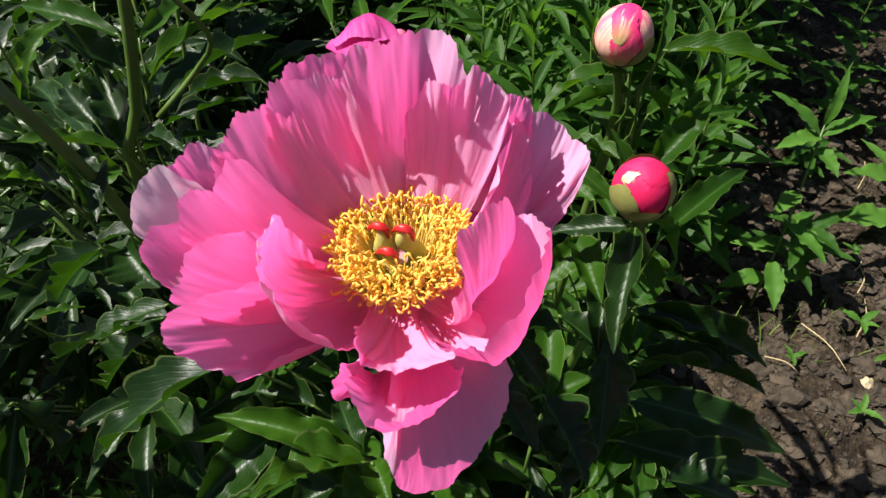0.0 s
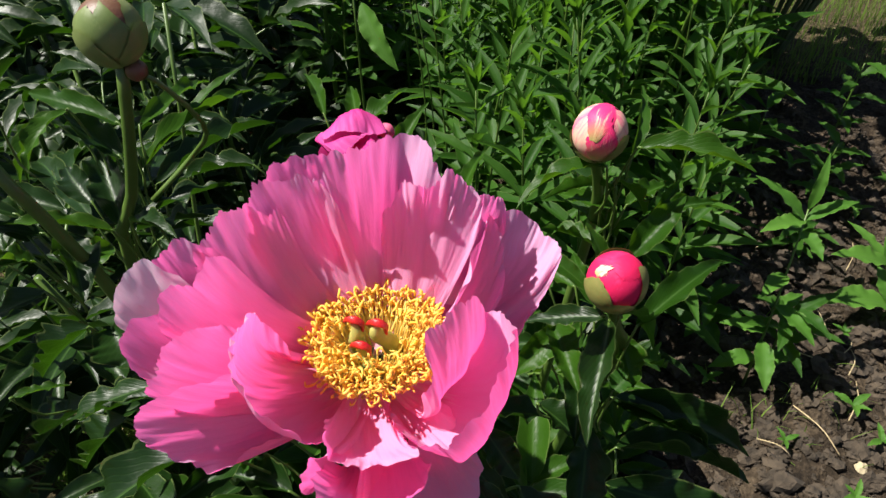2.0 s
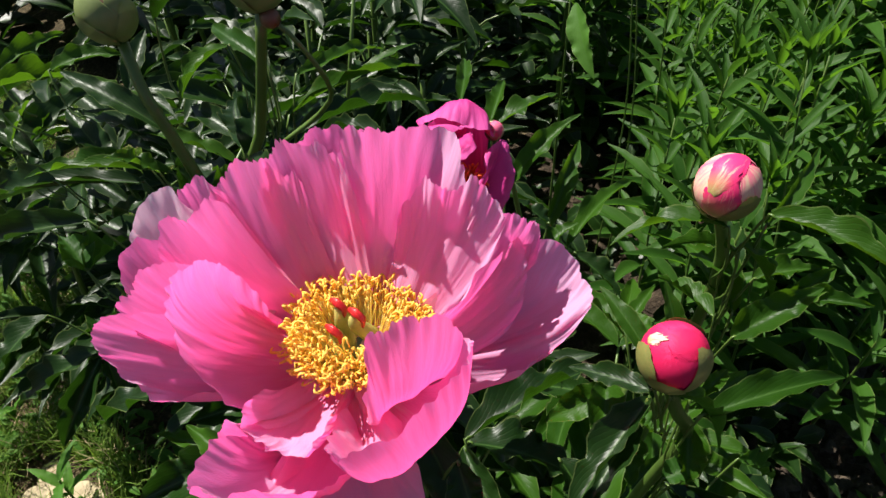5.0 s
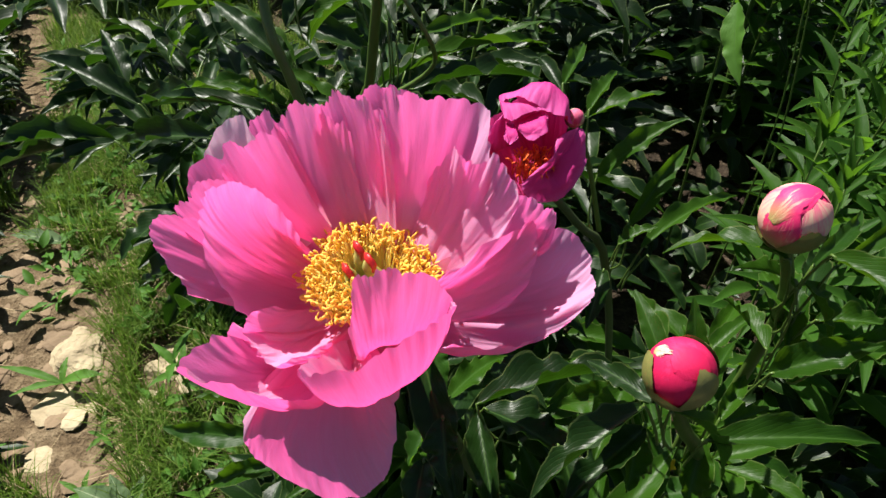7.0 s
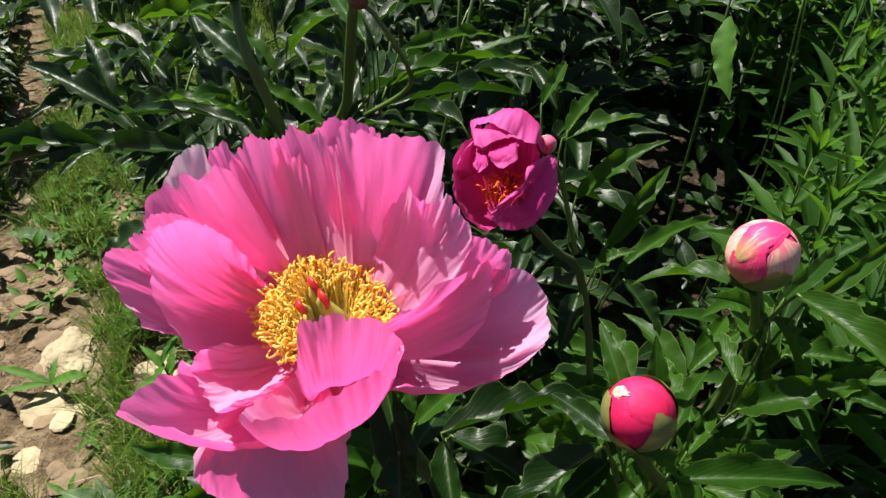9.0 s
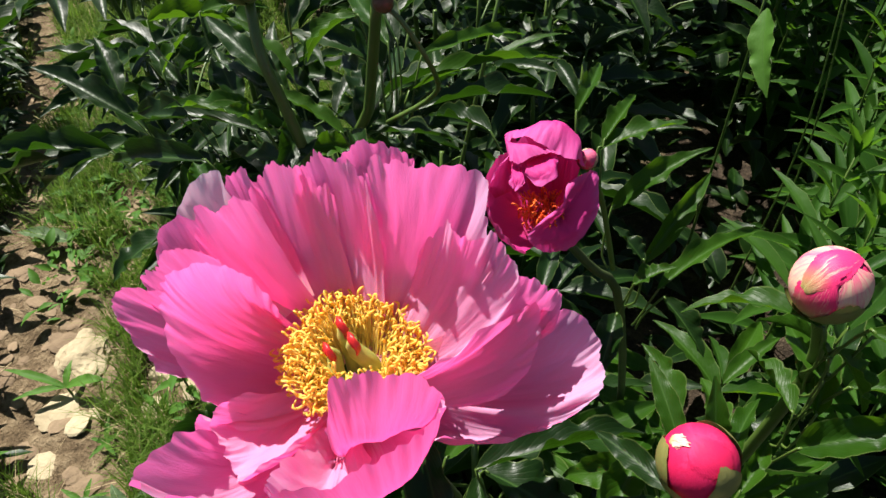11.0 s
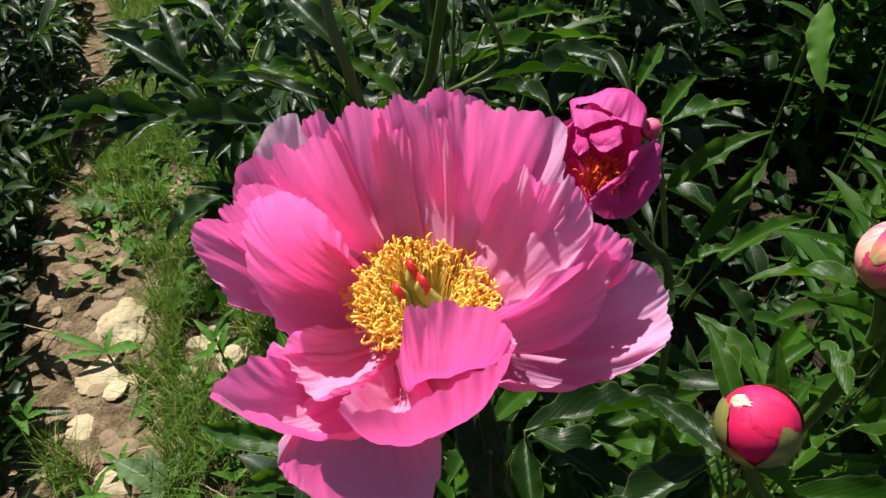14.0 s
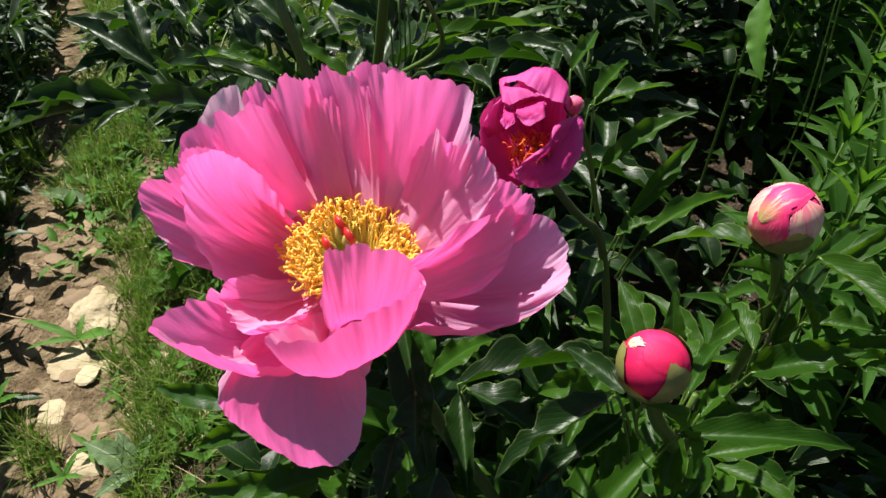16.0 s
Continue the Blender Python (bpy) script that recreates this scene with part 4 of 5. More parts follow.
sprig(red_bud, (0.093, 0.218, 0.475), (0.087, 0.162, 0.444), 0.035, 0.05, LEAF_DARK_SHADED)
sprig(red_bud, (0.063, 0.220, 0.495), (0.092, 0.202, 0.477), 0.03, 0.05, LEAF_DARK_SHADED)
sprig(red_bud, (0.130, 0.157, 0.419), (0.177, 0.153, 0.399), 0.045, 0.05, LEAF_DARK_SHADED)
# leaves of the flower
sprig(flower, (-0.015, 0.196, 0.539), (0.051, 0.157, 0.483), 0.03, 0.04, LEAF_DARK_SHADED)
sprig(flower, (0.010, 0.215, 0.473), (0.057, 0.178, 0.454), 0.026, 0.05, LEAF_DARK_SHADED)
sprig(flower, (0.011, 0.218, 0.474), (0.073, 0.234, 0.459), 0.04, 0.06, LEAF_DARK_SHADED)
sprig(flower, (0.022, 0.244, 0.458), (0.053, 0.234, 0.442), 0.04, 0.05, LEAF_DARK_SHADED)
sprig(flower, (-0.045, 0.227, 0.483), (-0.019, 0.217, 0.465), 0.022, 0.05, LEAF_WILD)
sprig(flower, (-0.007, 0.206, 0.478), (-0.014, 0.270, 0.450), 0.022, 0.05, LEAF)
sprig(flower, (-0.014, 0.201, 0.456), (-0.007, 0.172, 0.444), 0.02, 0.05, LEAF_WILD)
sprig(flower, (0.032, 0.167, 0.553), (0.049, 0.153, 0.535), 0.022, 0.05, LEAF_DARK_SHADED)
sprig(flower, (0.029, 0.156, 0.524), (0.046, 0.131, 0.513), 0.02, 0.05, LEAF_DARK_SHADED)
sprig(flower, (0.050, 0.163, 0.507), (0.071, 0.124, 0.491), 0.036, 0.05, LEAF_DARK_SHADED)
sprig(flower, (0.045, 0.153, 0.490), (0.062, 0.120, 0.478), 0.036, 0.05, LEAF_DARK_SHADED)
sprig(flower, (-0.105, 0.164, 0.530), (-0.182, 0.131, 0.479), 0.04, 0.08, LEAF_DARK_SHADED)
sprig(flower, (-0.034, 0.126, 0.508), (-0.109, 0.140, 0.519), 0.026, 0.12, LEAF)
sprig(flower, (-0.075, 0.145, 0.498), (-0.137, 0.137, 0.494), 0.016, 0.06, LEAF)
sprig(flower, (-0.077, 0.141, 0.508), (-0.116, 0.104, 0.496), 0.036, 0.06, LEAF_DARK_SHADED)
sprig(flower, (-0.034, 0.123, 0.512), (-0.081, 0.097, 0.525), 0.034, 0.08, LEAF)
sprig(flower, (-0.038, 0.127, 0.504), (-0.069, 0.157, 0.490), 0.02, 0.06, LEAF_WILD)
sprig(flower, (-0.031, 0.123, 0.512), (-0.020, 0.102, 0.513), 0.022, 0.06, LEAF)
sprig(flower, (-0.039, 0.132, 0.495), (-0.058, 0.169, 0.482), 0.024, 0.05, LEAF_DARK_SHADED)
sprig(flower, (-0.072, 0.169, 0.474), (-0.114, 0.181, 0.470), 0.03, 0.06, LEAF_DARK_SHADED)
sprig(flower, (-0.097, 0.187, 0.491), (-0.131, 0.154, 0.487), 0.03, 0.06, LEAF_DARK_SHADED)
sprig(flower, (-0.086, 0.197, 0.494), (-0.102, 0.178, 0.476), 0.022, 0.05, LEAF_WILD)
sprig(flower, (-0.028, 0.131, 0.493), (-0.046, 0.110, 0.488), 0.03, 0.05, LEAF)
sprig(flower, (-0.057, 0.133, 0.455), (-0.081, 0.123, 0.446), 0.03, 0.05, LEAF_DARK_SHADED)
sprig(flower, (-0.012, 0.138, 0.450), (-0.071, 0.066, 0.430), 0.026, 0.1, LEAF)
sprig(flower, (-0.005, 0.130, 0.457), (-0.027, 0.083, 0.451), 0.034, 0.06, LEAF)
sprig(flower, (-0.002, 0.136, 0.456), (0.020, 0.125, 0.467), 0.03, 0.06, LEAF)
sprig(flower, (-0.082, 0.119, 0.452), (-0.141, 0.082, 0.442), 0.022, 0.06, LEAF)
sprig(flower, (-0.066, 0.119, 0.442), (-0.097, 0.083, 0.423), 0.02, 0.08, LEAF)
# leaves of the green bud a
sprig(green_bud_a, (-0.205, 0.366, 0.526), (-0.141, 0.456, 0.521), 0.03, 0.08, LEAF_DARK_SHADED)
sprig(green_bud_a, (-0.201, 0.316, 0.535), (-0.132, 0.351, 0.544), 0.022, 0.08, LEAF_DARK_SHADED)
sprig(green_bud_a, (-0.213, 0.370, 0.537), (-0.168, 0.494, 0.527), 0.024, 0.08, LEAF)
sprig(green_bud_a, (-0.214, 0.388, 0.562), (-0.200, 0.486, 0.539), 0.02, 0.08, LEAF)
sprig(green_bud_a, (-0.230, 0.348, 0.602), (-0.249, 0.310, 0.574), 0.018, 0.22, LEAF)
sprig(green_bud_a, (-0.205, 0.342, 0.569), (-0.265, 0.371, 0.591), 0.032, 0.05, LEAF_DARK_SHADED)
sprig(green_bud_a, (-0.201, 0.348, 0.591), (-0.275, 0.379, 0.594), 0.02, 0.1, LEAF)
sprig(green_bud_a, (-0.214, 0.326, 0.523), (-0.247, 0.385, 0.550), 0.036, 0.03, LEAF_DARK_SHADED)
sprig(green_bud_a, (-0.261, 0.361, 0.499), (-0.323, 0.429, 0.492), 0.022, 0.03, LEAF_DARK_SHADED)
sprig(green_bud_a, (-0.204, 0.303, 0.541), (-0.257, 0.280, 0.566), 0.02, 0.06, LEAF)
sprig(green_bud_a, (-0.187, 0.298, 0.555), (-0.151, 0.281, 0.559), 0.018, 0.08, LEAF_DARK_SHADED)
sprig(green_bud_a, (-0.230, 0.289, 0.548), (-0.197, 0.243, 0.542), 0.036, 0.08, LEAF_DARK_SHADED)
sprig(green_bud_a, (-0.215, 0.359, 0.526), (-0.228, 0.429, 0.516), 0.024, 0.04, LEAF_DARK_SHADED)
sprig(green_bud_a, (-0.204, 0.373, 0.517), (-0.181, 0.451, 0.511), 0.024, 0.08, LEAF_DARK_SHADED)
sprig(green_bud_a, (-0.211, 0.324, 0.519), (-0.155, 0.337, 0.525), 0.03, 0.05, LEAF_DARK_SHADED)
sprig(green_bud_a, (-0.220, 0.315, 0.516), (-0.231, 0.281, 0.526), 0.026, 0.05, LEAF)
# leaves of the green bud b
sprig(green_bud_b, (-0.229, 0.261, 0.555), (-0.250, 0.242, 0.574), 0.02, 0.06, LEAF)
sprig(green_bud_b, (-0.248, 0.287, 0.547), (-0.286, 0.306, 0.572), 0.03, 0.06, LEAF_DARK_SHADED)
sprig(green_bud_b, (-0.232, 0.240, 0.438), (-0.281, 0.225, 0.397), 0.042, 0.06, LEAF_DARK_SHADED)
sprig(green_bud_b, (-0.184, 0.236, 0.458), (-0.230, 0.213, 0.448), 0.026, 0.06, LEAF_DARK_SHADED)
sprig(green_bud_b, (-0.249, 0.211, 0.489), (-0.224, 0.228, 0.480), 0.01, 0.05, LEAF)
sprig(green_bud_b, (-0.240, 0.304, 0.637), (-0.215, 0.311, 0.660), 0.015, 0.05, LEAF_DARK_SHADED)
sprig(green_bud_b, (-0.218, 0.260, 0.498), (-0.253, 0.241, 0.468), 0.036, 0.06, LEAF_DARK_SHADED)
sprig(green_bud_b, (-0.211, 0.266, 0.469), (-0.227, 0.247, 0.495), 0.03, 0.06, LEAF_DARK_SHADED)
sprig(green_bud_b, (-0.197, 0.252, 0.508), (-0.170, 0.229, 0.501), 0.045, 0.05, LEAF_DARK_SHADED)
sprig(green_bud_b, (-0.184, 0.212, 0.471), (-0.219, 0.198, 0.432), 0.04, 0.05, LEAF_DARK_SHADED)
sprig(green_bud_b, (-0.165, 0.217, 0.489), (-0.212, 0.208, 0.472), 0.03, 0.06, LEAF_DARK_SHADED)
sprig(green_bud_b, (-0.157, 0.212, 0.508), (-0.210, 0.192, 0.489), 0.024, 0.06, LEAF_DARK_SHADED)
sprig(green_bud_b, (-0.322, 0.245, 0.528), (-0.383, 0.222, 0.506), 0.036, 0.06, LEAF_DARK_SHADED)
sprig(green_bud_b, (-0.251, 0.297, 0.538), (-0.329, 0.289, 0.558), 0.026, 0.08, LEAF_DARK_SHADED)
sprig(green_bud_b, (-0.252, 0.287, 0.529), (-0.316, 0.246, 0.540), 0.022, 0.05, LEAF)
sprig(green_bud_b, (-0.300, 0.202, 0.400), (-0.359, 0.146, 0.351), 0.036, 0.08, LEAF_DARK_SHADED)
sprig(green_bud_b, (-0.298, 0.199, 0.397), (-0.312, 0.144, 0.336), 0.034, 0.08, LEAF_DARK_SHADED)
sprig(green_bud_b, (-0.300, 0.202, 0.400), (-0.280, 0.181, 0.348), 0.036, 0.08, LEAF_DARK_SHADED)
sprig(green_bud_b, (-0.306, 0.330, 0.526), (-0.370, 0.314, 0.565), 0.022, 0.08, LEAF)
sprig(green_bud_b, (-0.342, 0.242, 0.432), (-0.378, 0.252, 0.447), 0.04, 0.05, LEAF_WILD)
sprig(green_bud_b, (-0.342, 0.242, 0.432), (-0.344, 0.287, 0.429), 0.04, 0.05, LEAF_WILD)
sprig(green_bud_b, (-0.511, 0.222, 0.404), (-0.580, 0.116, 0.416), 0.045, 0.06, LEAF_DARK_SHADED)
sprig(green_bud_b, (-0.511, 0.221, 0.403), (-0.571, 0.086, 0.398), 0.04, 0.06, LEAF_DARK_SHADED)
sprig(green_bud_b, (-0.494, 0.217, 0.414), (-0.548, 0.140, 0.366), 0.036, 0.1, LEAF_DARK_SHADED)
sprig(green_bud_b, (-0.431, 0.236, 0.475), (-0.527, 0.194, 0.508), 0.036, 0.05, LEAF_DARK_SHADED)
sprig(green_bud_b, (-0.272, 0.285, 0.527), (-0.344, 0.236, 0.530), 0.026, 0.08, LEAF)
sprig(green_bud_b, (-0.286, 0.286, 0.509), (-0.386, 0.220, 0.513), 0.026, 0.06, LEAF_DARK_SHADED)
sprig(green_bud_b, (-0.285, 0.234, 0.514), (-0.393, 0.194, 0.474), 0.034, 0.06, LEAF_DARK_SHADED)
sprig(green_bud_b, (-0.373, 0.268, 0.516), (-0.429, 0.269, 0.531), 0.026, 0.05, LEAF_DARK_SHADED)
sprig(green_bud_b, (-0.317, 0.285, 0.517), (-0.373, 0.302, 0.540), 0.03, 0.05, LEAF_DARK_SHADED)
sprig(green_bud_b, (-0.460, 0.239, 0.485), (-0.517, 0.253, 0.515), 0.03, 0.05, LEAF_DARK_SHADED)
sprig(green_bud_b, (-0.395, 0.267, 0.512), (-0.406, 0.316, 0.523), 0.02, 0.05, LEAF)
# leaves of the second flower
sprig(second_flower, (-0.052, 0.412, 0.495), (-0.017, 0.467, 0.536), 0.022, 0.08, LEAF)
sprig(second_flower, (-0.065, 0.404, 0.545), (-0.031, 0.450, 0.559), 0.022, 0.06, LEAF)
sprig(second_flower, (-0.014, 0.400, 0.476), (-0.022, 0.489, 0.497), 0.022, 0.06, LEAF)
sprig(second_flower, (-0.064, 0.408, 0.549), (-0.077, 0.460, 0.553), 0.018, 0.05, LEAF)
sprig(second_flower, (-0.085, 0.404, 0.563), (-0.114, 0.467, 0.559), 0.016, 0.05, LEAF)
sprig(second_flower, (0.008, 0.384, 0.480), (0.029, 0.481, 0.480), 0.02, 0.08, LEAF)
sprig(second_flower, (-0.008, 0.389, 0.492), (-0.035, 0.388, 0.507), 0.016, 0.05, LEAF_DARK_SHADED)
sprig(second_flower, (-0.006, 0.377, 0.480), (0.010, 0.399, 0.493), 0.018, 0.05, LEAF)
sprig(second_flower, (0.001, 0.350, 0.482), (0.018, 0.309, 0.471), 0.024, 0.05, LEAF_DARK_SHADED)
sprig(second_flower, (0.013, 0.384, 0.478), (0.052, 0.377, 0.457), 0.022, 0.06, LEAF_DARK_SHADED)
sprig(second_flower, (-0.132, 0.375, 0.540), (-0.190, 0.370, 0.528), 0.026, 0.08, LEAF_DARK_SHADED)
# leaves of the green bud b
sprig(green_bud_b, (-0.417, 0.289, 0.568), (-0.424, 0.358, 0.567), 0.022, 0.08, LEAF)
sprig(green_bud_b, (-0.398, 0.261, 0.511), (-0.403, 0.355, 0.526), 0.036, 0.06, LEAF_DARK_SHADED)
sprig(green_bud_b, (-0.386, 0.259, 0.531), (-0.400, 0.299, 0.548), 0.018, 0.06, LEAF)
sprig(green_bud_b, (-0.385, 0.262, 0.576), (-0.365, 0.321, 0.559), 0.03, 0.06, LEAF)
sprig(green_bud_b, (-0.348, 0.289, 0.585), (-0.310, 0.326, 0.588), 0.02, 0.12, LEAF)
sprig(green_bud_b, (-0.249, 0.290, 0.564), (-0.328, 0.285, 0.592), 0.024, 0.1, LEAF_DARK_SHADED)
sprig(green_bud_b, (-0.238, 0.289, 0.550), (-0.317, 0.276, 0.564), 0.024, 0.08, LEAF_DARK_SHADED)
sprig(green_bud_b, (-0.387, 0.229, 0.509), (-0.330, 0.279, 0.506), 0.03, 0.06, LEAF_DARK_SHADED)
sprig(green_bud_b, (-0.322, 0.282, 0.499), (-0.399, 0.232, 0.491), 0.034, 0.06, LEAF_DARK_SHADED)
sprig(green_bud_b, (-0.247, 0.275, 0.512), (-0.321, 0.254, 0.476), 0.03, 0.06, LEAF_DARK_SHADED)
sprig(green_bud_b, (-0.350, 0.202, 0.415), (-0.368, 0.144, 0.382), 0.036, 0.08, LEAF_DARK_SHADED)
sprig(green_bud_b, (-0.397, 0.250, 0.463), (-0.440, 0.219, 0.431), 0.04, 0.06, LEAF_DARK_SHADED)
# leaves of the green bud a
sprig(green_bud_a, (-0.242, 0.355, 0.596), (-0.266, 0.323, 0.563), 0.022, 0.1, LEAF)
sprig(green_bud_a, (-0.229, 0.378, 0.569), (-0.298, 0.389, 0.590), 0.028, 0.08, LEAF_DARK_SHADED)
sprig(green_bud_a, (-0.236, 0.379, 0.557), (-0.295, 0.407, 0.565), 0.038, 0.06, LEAF_DARK_SHADED)
sprig(green_bud_a, (-0.248, 0.353, 0.519), (-0.283, 0.388, 0.524), 0.03, 0.06, LEAF_DARK_SHADED)


# ---- background plants ----
def wild_plant(seed, height, n, mat, size, top=True):
    """An upright stem with lance-shaped leaves in a spiral and a tuft at its top."""
    r = random.Random(seed)
    out = [("wild_plant", "tall green wild plant with narrow lance-shaped leaves", "wild plants in the bed")]
    bx, by = r.uniform(-0.03, 0.03), r.uniform(-0.03, 0.03)
    out.append(("stem", tube_mesh("stem", [(0, 0, -0.02), (bx * 0.3, by * 0.3, height * 0.5), (bx, by, height)], (0.0022, 0.0009), STEM, 8, 6), Matrix()))
    kinds = [grid_mesh("leaf", *leaf_data(size, size * r.uniform(0.17, 0.24), 0.03, 0.55, 0.05, seed * 7 + k, 9, 5, droop=0.12), mat) for k in range(4)]
    for i in range(n):
        f = 0.22 + 0.78 * i / (n - 1)
        a = i * 2.4 + r.random() * 0.5
        rise = 0.25 + 0.9 * f ** 3 + r.uniform(-0.2, 0.2)
        s = (1.05 - 0.55 * f ** 3) * r.uniform(0.8, 1.15)
        m = Matrix.Translation((bx * f * f, by * f * f, height * f)) @ Euler((rise, 0, a)).to_matrix().to_4x4()
        out.append(("leaf", r.choice(kinds), m @ Matrix.Scale(s, 4)))
    if top:
        for i in range(5):
            m = Matrix.Translation((bx, by, height)) @ Euler((1.25 + r.uniform(-0.2, 0.1), 0, i * 1.26)).to_matrix().to_4x4()
            out.append(("leaf", r.choice(kinds), m @ Matrix.Scale(0.45, 4)))
    return out


def peony_bush(seed, height, mat, sprays=6):
    """A peony shoot without bloom: a stem with sprays of long dark leaflets."""
    r = random.Random(seed)
    parts = [("peony_plant", "leafy peony shoot with long glossy dark leaflets", "peony shoots")]
    parts.append(("stem", tube_mesh("stem", [(0, 0, -0.02), (0.01, 0.0, height * 0.5), (0.0, 0.015, height)], (0.005, 0.003), STEM, 8, 7), Matrix()))
    kinds = [grid_mesh("leaf", *leaf_data(0.105, r.uniform(0.028, 0.038), 0.05, 0.65, 0.10, seed * 5 + k, 17, 7, droop=r.uniform(0.05, 0.2)), mat) for k in range(5)]
    for i in range(sprays):
        f = 0.35 + 0.62 * i / (sprays - 1)
        a = i * 2.4 + r.random() * 0.6
        out = r.uniform(0.05, 0.09)
        q = Vector((math.cos(a) * out, math.sin(a) * out, height * f + 0.03))
        parts.append(("leaf_stalk", tube_mesh("leaf_stalk", [(0, 0, height * f - 0.01), (q.x * 0.5, q.y * 0.5, height * f + 0.02), q], (0.0018, 0.0012), STEM, 5, 5), Matrix()))
        for k in range(5):
            turn = a - math.pi / 2 + (k - 2) * 0.55 + r.uniform(-0.15, 0.15)
            back = Vector((math.cos(a), math.sin(a), 0)) * (-0.012 * abs(k - 2))
            m = Matrix.Translation(q + back) @ Euler((r.uniform(-0.15, 0.45), r.uniform(-0.4, 0.4), turn)).to_matrix().to_4x4()
            parts.append(("leaf", r.choice(kinds), m @ Matrix.Scale(r.uniform(0.7, 1.1) * (1.0 - 0.1 * abs(k - 2)), 4)))
    return parts


def scatter(recipes, spots, seed, lean=0.12, sizes=(0.85, 1.15)):
    """Stands a plant on each spot, after one of the recipes: name, label, group, then its parts as name, mesh, pose."""
    r = random.Random(seed)
    for i, (x, y) in enumerate(spots):
        s = r.uniform(*sizes)
        (name, label, group), *parts = recipes[i % len(recipes)]
        ob = thing(name, label, "plant", group)
        ob.matrix_basis = Matrix.Translation((x, y, ground_at(x, y))) @ Euler((r.uniform(-lean, lean), r.uniform(-lean, lean), r.random() * 6.28)).to_matrix().to_4x4() @ Matrix.Scale(s, 4)
        for part_name, me, m in parts:
            put(part_name, me, ob, m)


def spots_in(x0, x1, y0, y1, n, seed, keep=None, apart=0.05):
    r = random.Random(seed)
    out = []
    tries = 0
    while len(out) < n and tries < 20000:
        tries += 1
        x, y = r.uniform(x0, x1), r.uniform(y0, y1)
        if keep and not keep(x, y):
            continue
        if all((x - a) ** 2 + (y - b) ** 2 > apart ** 2 for a, b in out):
            out.append((x, y))
    return out


wild = [wild_plant(50 + k, 0.36 + 0.05 * k, 20, LEAF_WILD, 0.105) for k in range(4)]
scatter(wild, spots_in(-0.30, 0.62, 0.66, 1.45, 80, 4, lambda x, y: (0.08 if y < 0.95 else -0.05 if y < 1.2 else -0.3) < x < 0.30 + 0.32 * max(0, y - 0.85), 0.06), 5)
scatter(wild, spots_in(0.12, 0.50, 1.05, 1.5, 22, 41, None, 0.06), 42, 0.1, (1.15, 1.45))
scatter(wild[:2], [(0.03, 0.70), (0.02, 0.80), (0.0, 0.90)], 15)
shoots = [peony_bush(80 + k, 0.34 + 0.05 * k, LEAF_DARK_SHADED, 6) for k in range(4)]
scatter(shoots, spots_in(-0.58, -0.12, 0.34, 0.9, 17, 6, lambda x, y: (x > -0.42 or y > 0.36) and (x < -0.30 or y < 0.46), 0.11), 7, 0.15)
scatter(shoots, [(-1.18, -0.02), (-0.98, -0.10), (-0.82, -0.17), (-0.66, -0.22), (-1.4, 0.08), (-1.6, 0.12), (-1.25, -0.14), (-1.05, -0.26), (-0.85, -0.32), (-1.5, -0.05), (-1.8, 0.1), (-0.75, -0.28), (-1.12, -0.07), (-0.9, -0.13), (-0.72, -0.2), (-1.7, 0.2), (-0.58, -0.24)], 29, 0.1, (0.6, 0.8))
scatter(shoots, [(-0.40, 0.40), (-0.36, 0.42)], 28, 0.12, (0.95, 1.1))
scatter(shoots[:2], [(-1.30, 0.20), (-1.45, 0.27), (-1.62, 0.20), (-1.42, 0.12)], 32, 0.12, (0.75, 0.9))
scatter(shoots[1:3], [(-0.57, 0.33), (-0.66, 0.32), (-0.50, 0.40), (-0.61, 0.42), (-0.73, 0.40), (-0.84, 0.36), (-0.80, 0.46), (-0.96, 0.42)], 31, 0.15, (0.98, 1.1))
scatter(shoots, spots_in(-2.2, -0.25, 0.75, 1.9, 46, 26, lambda x, y: y > 0.55 - 0.5 * (x + 0.4), 0.15), 27, 0.15, (1.0, 1.4))
low = [peony_bush(90 + k, 0.24 + 0.03 * k, LEAF, 6) for k in range(2)]
scatter(low, spots_in(-0.28, 0.24, 0.24, 0.46, 8, 8, lambda x, y: x < 0.10 + 0.22 * y, 0.10), 9, 0.25)
scatter([peony_bush(95, 0.19, LEAF_DARK_SHADED, 5)], spots_in(-0.16, 0.16, 0.02, 0.24, 6, 18, None, 0.09), 19, 0.2)


def leaf_litter(name, spots, mat, size, seed, zlo, zhi, label, category, wide=0.45):
    """Many low leaves in one mesh, for undergrowth that nobody could count."""
    r = random.Random(seed)
    kinds = [leaf_data(1.0, wide * r.uniform(0.8, 1.2), 0.06, 0.3, 0.08, k + seed, 6, 5, droop=0.15) for k in range(5)]
    idx = np.arange(30).reshape(6, 5)
    quad = np.stack([idx[:-1, :-1], idx[:-1, 1:], idx[1:, 1:], idx[1:, :-1]], -1).reshape(-1, 4)
    items = []
    for x, y in spots:
        pts, uv = r.choice(kinds)
        m = np.array((Matrix.Translation((x, y, ground_at(x, y) + r.uniform(zlo, zhi))) @ Euler((r.uniform(-0.1, 0.9), r.uniform(-0.5, 0.5), r.random() * 6.28)).to_matrix().to_4x4() @ Matrix.Scale(size * r.uniform(0.6, 1.2), 4)))
        p = pts.reshape(-1, 3)
        items.append((p @ m[:3, :3].T + m[:3, 3], quad, uv.reshape(-1, 2)))
    return tagged(spawn(name, join_meshes(name, items, mat)), label, category, kind="stuff")


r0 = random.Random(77)
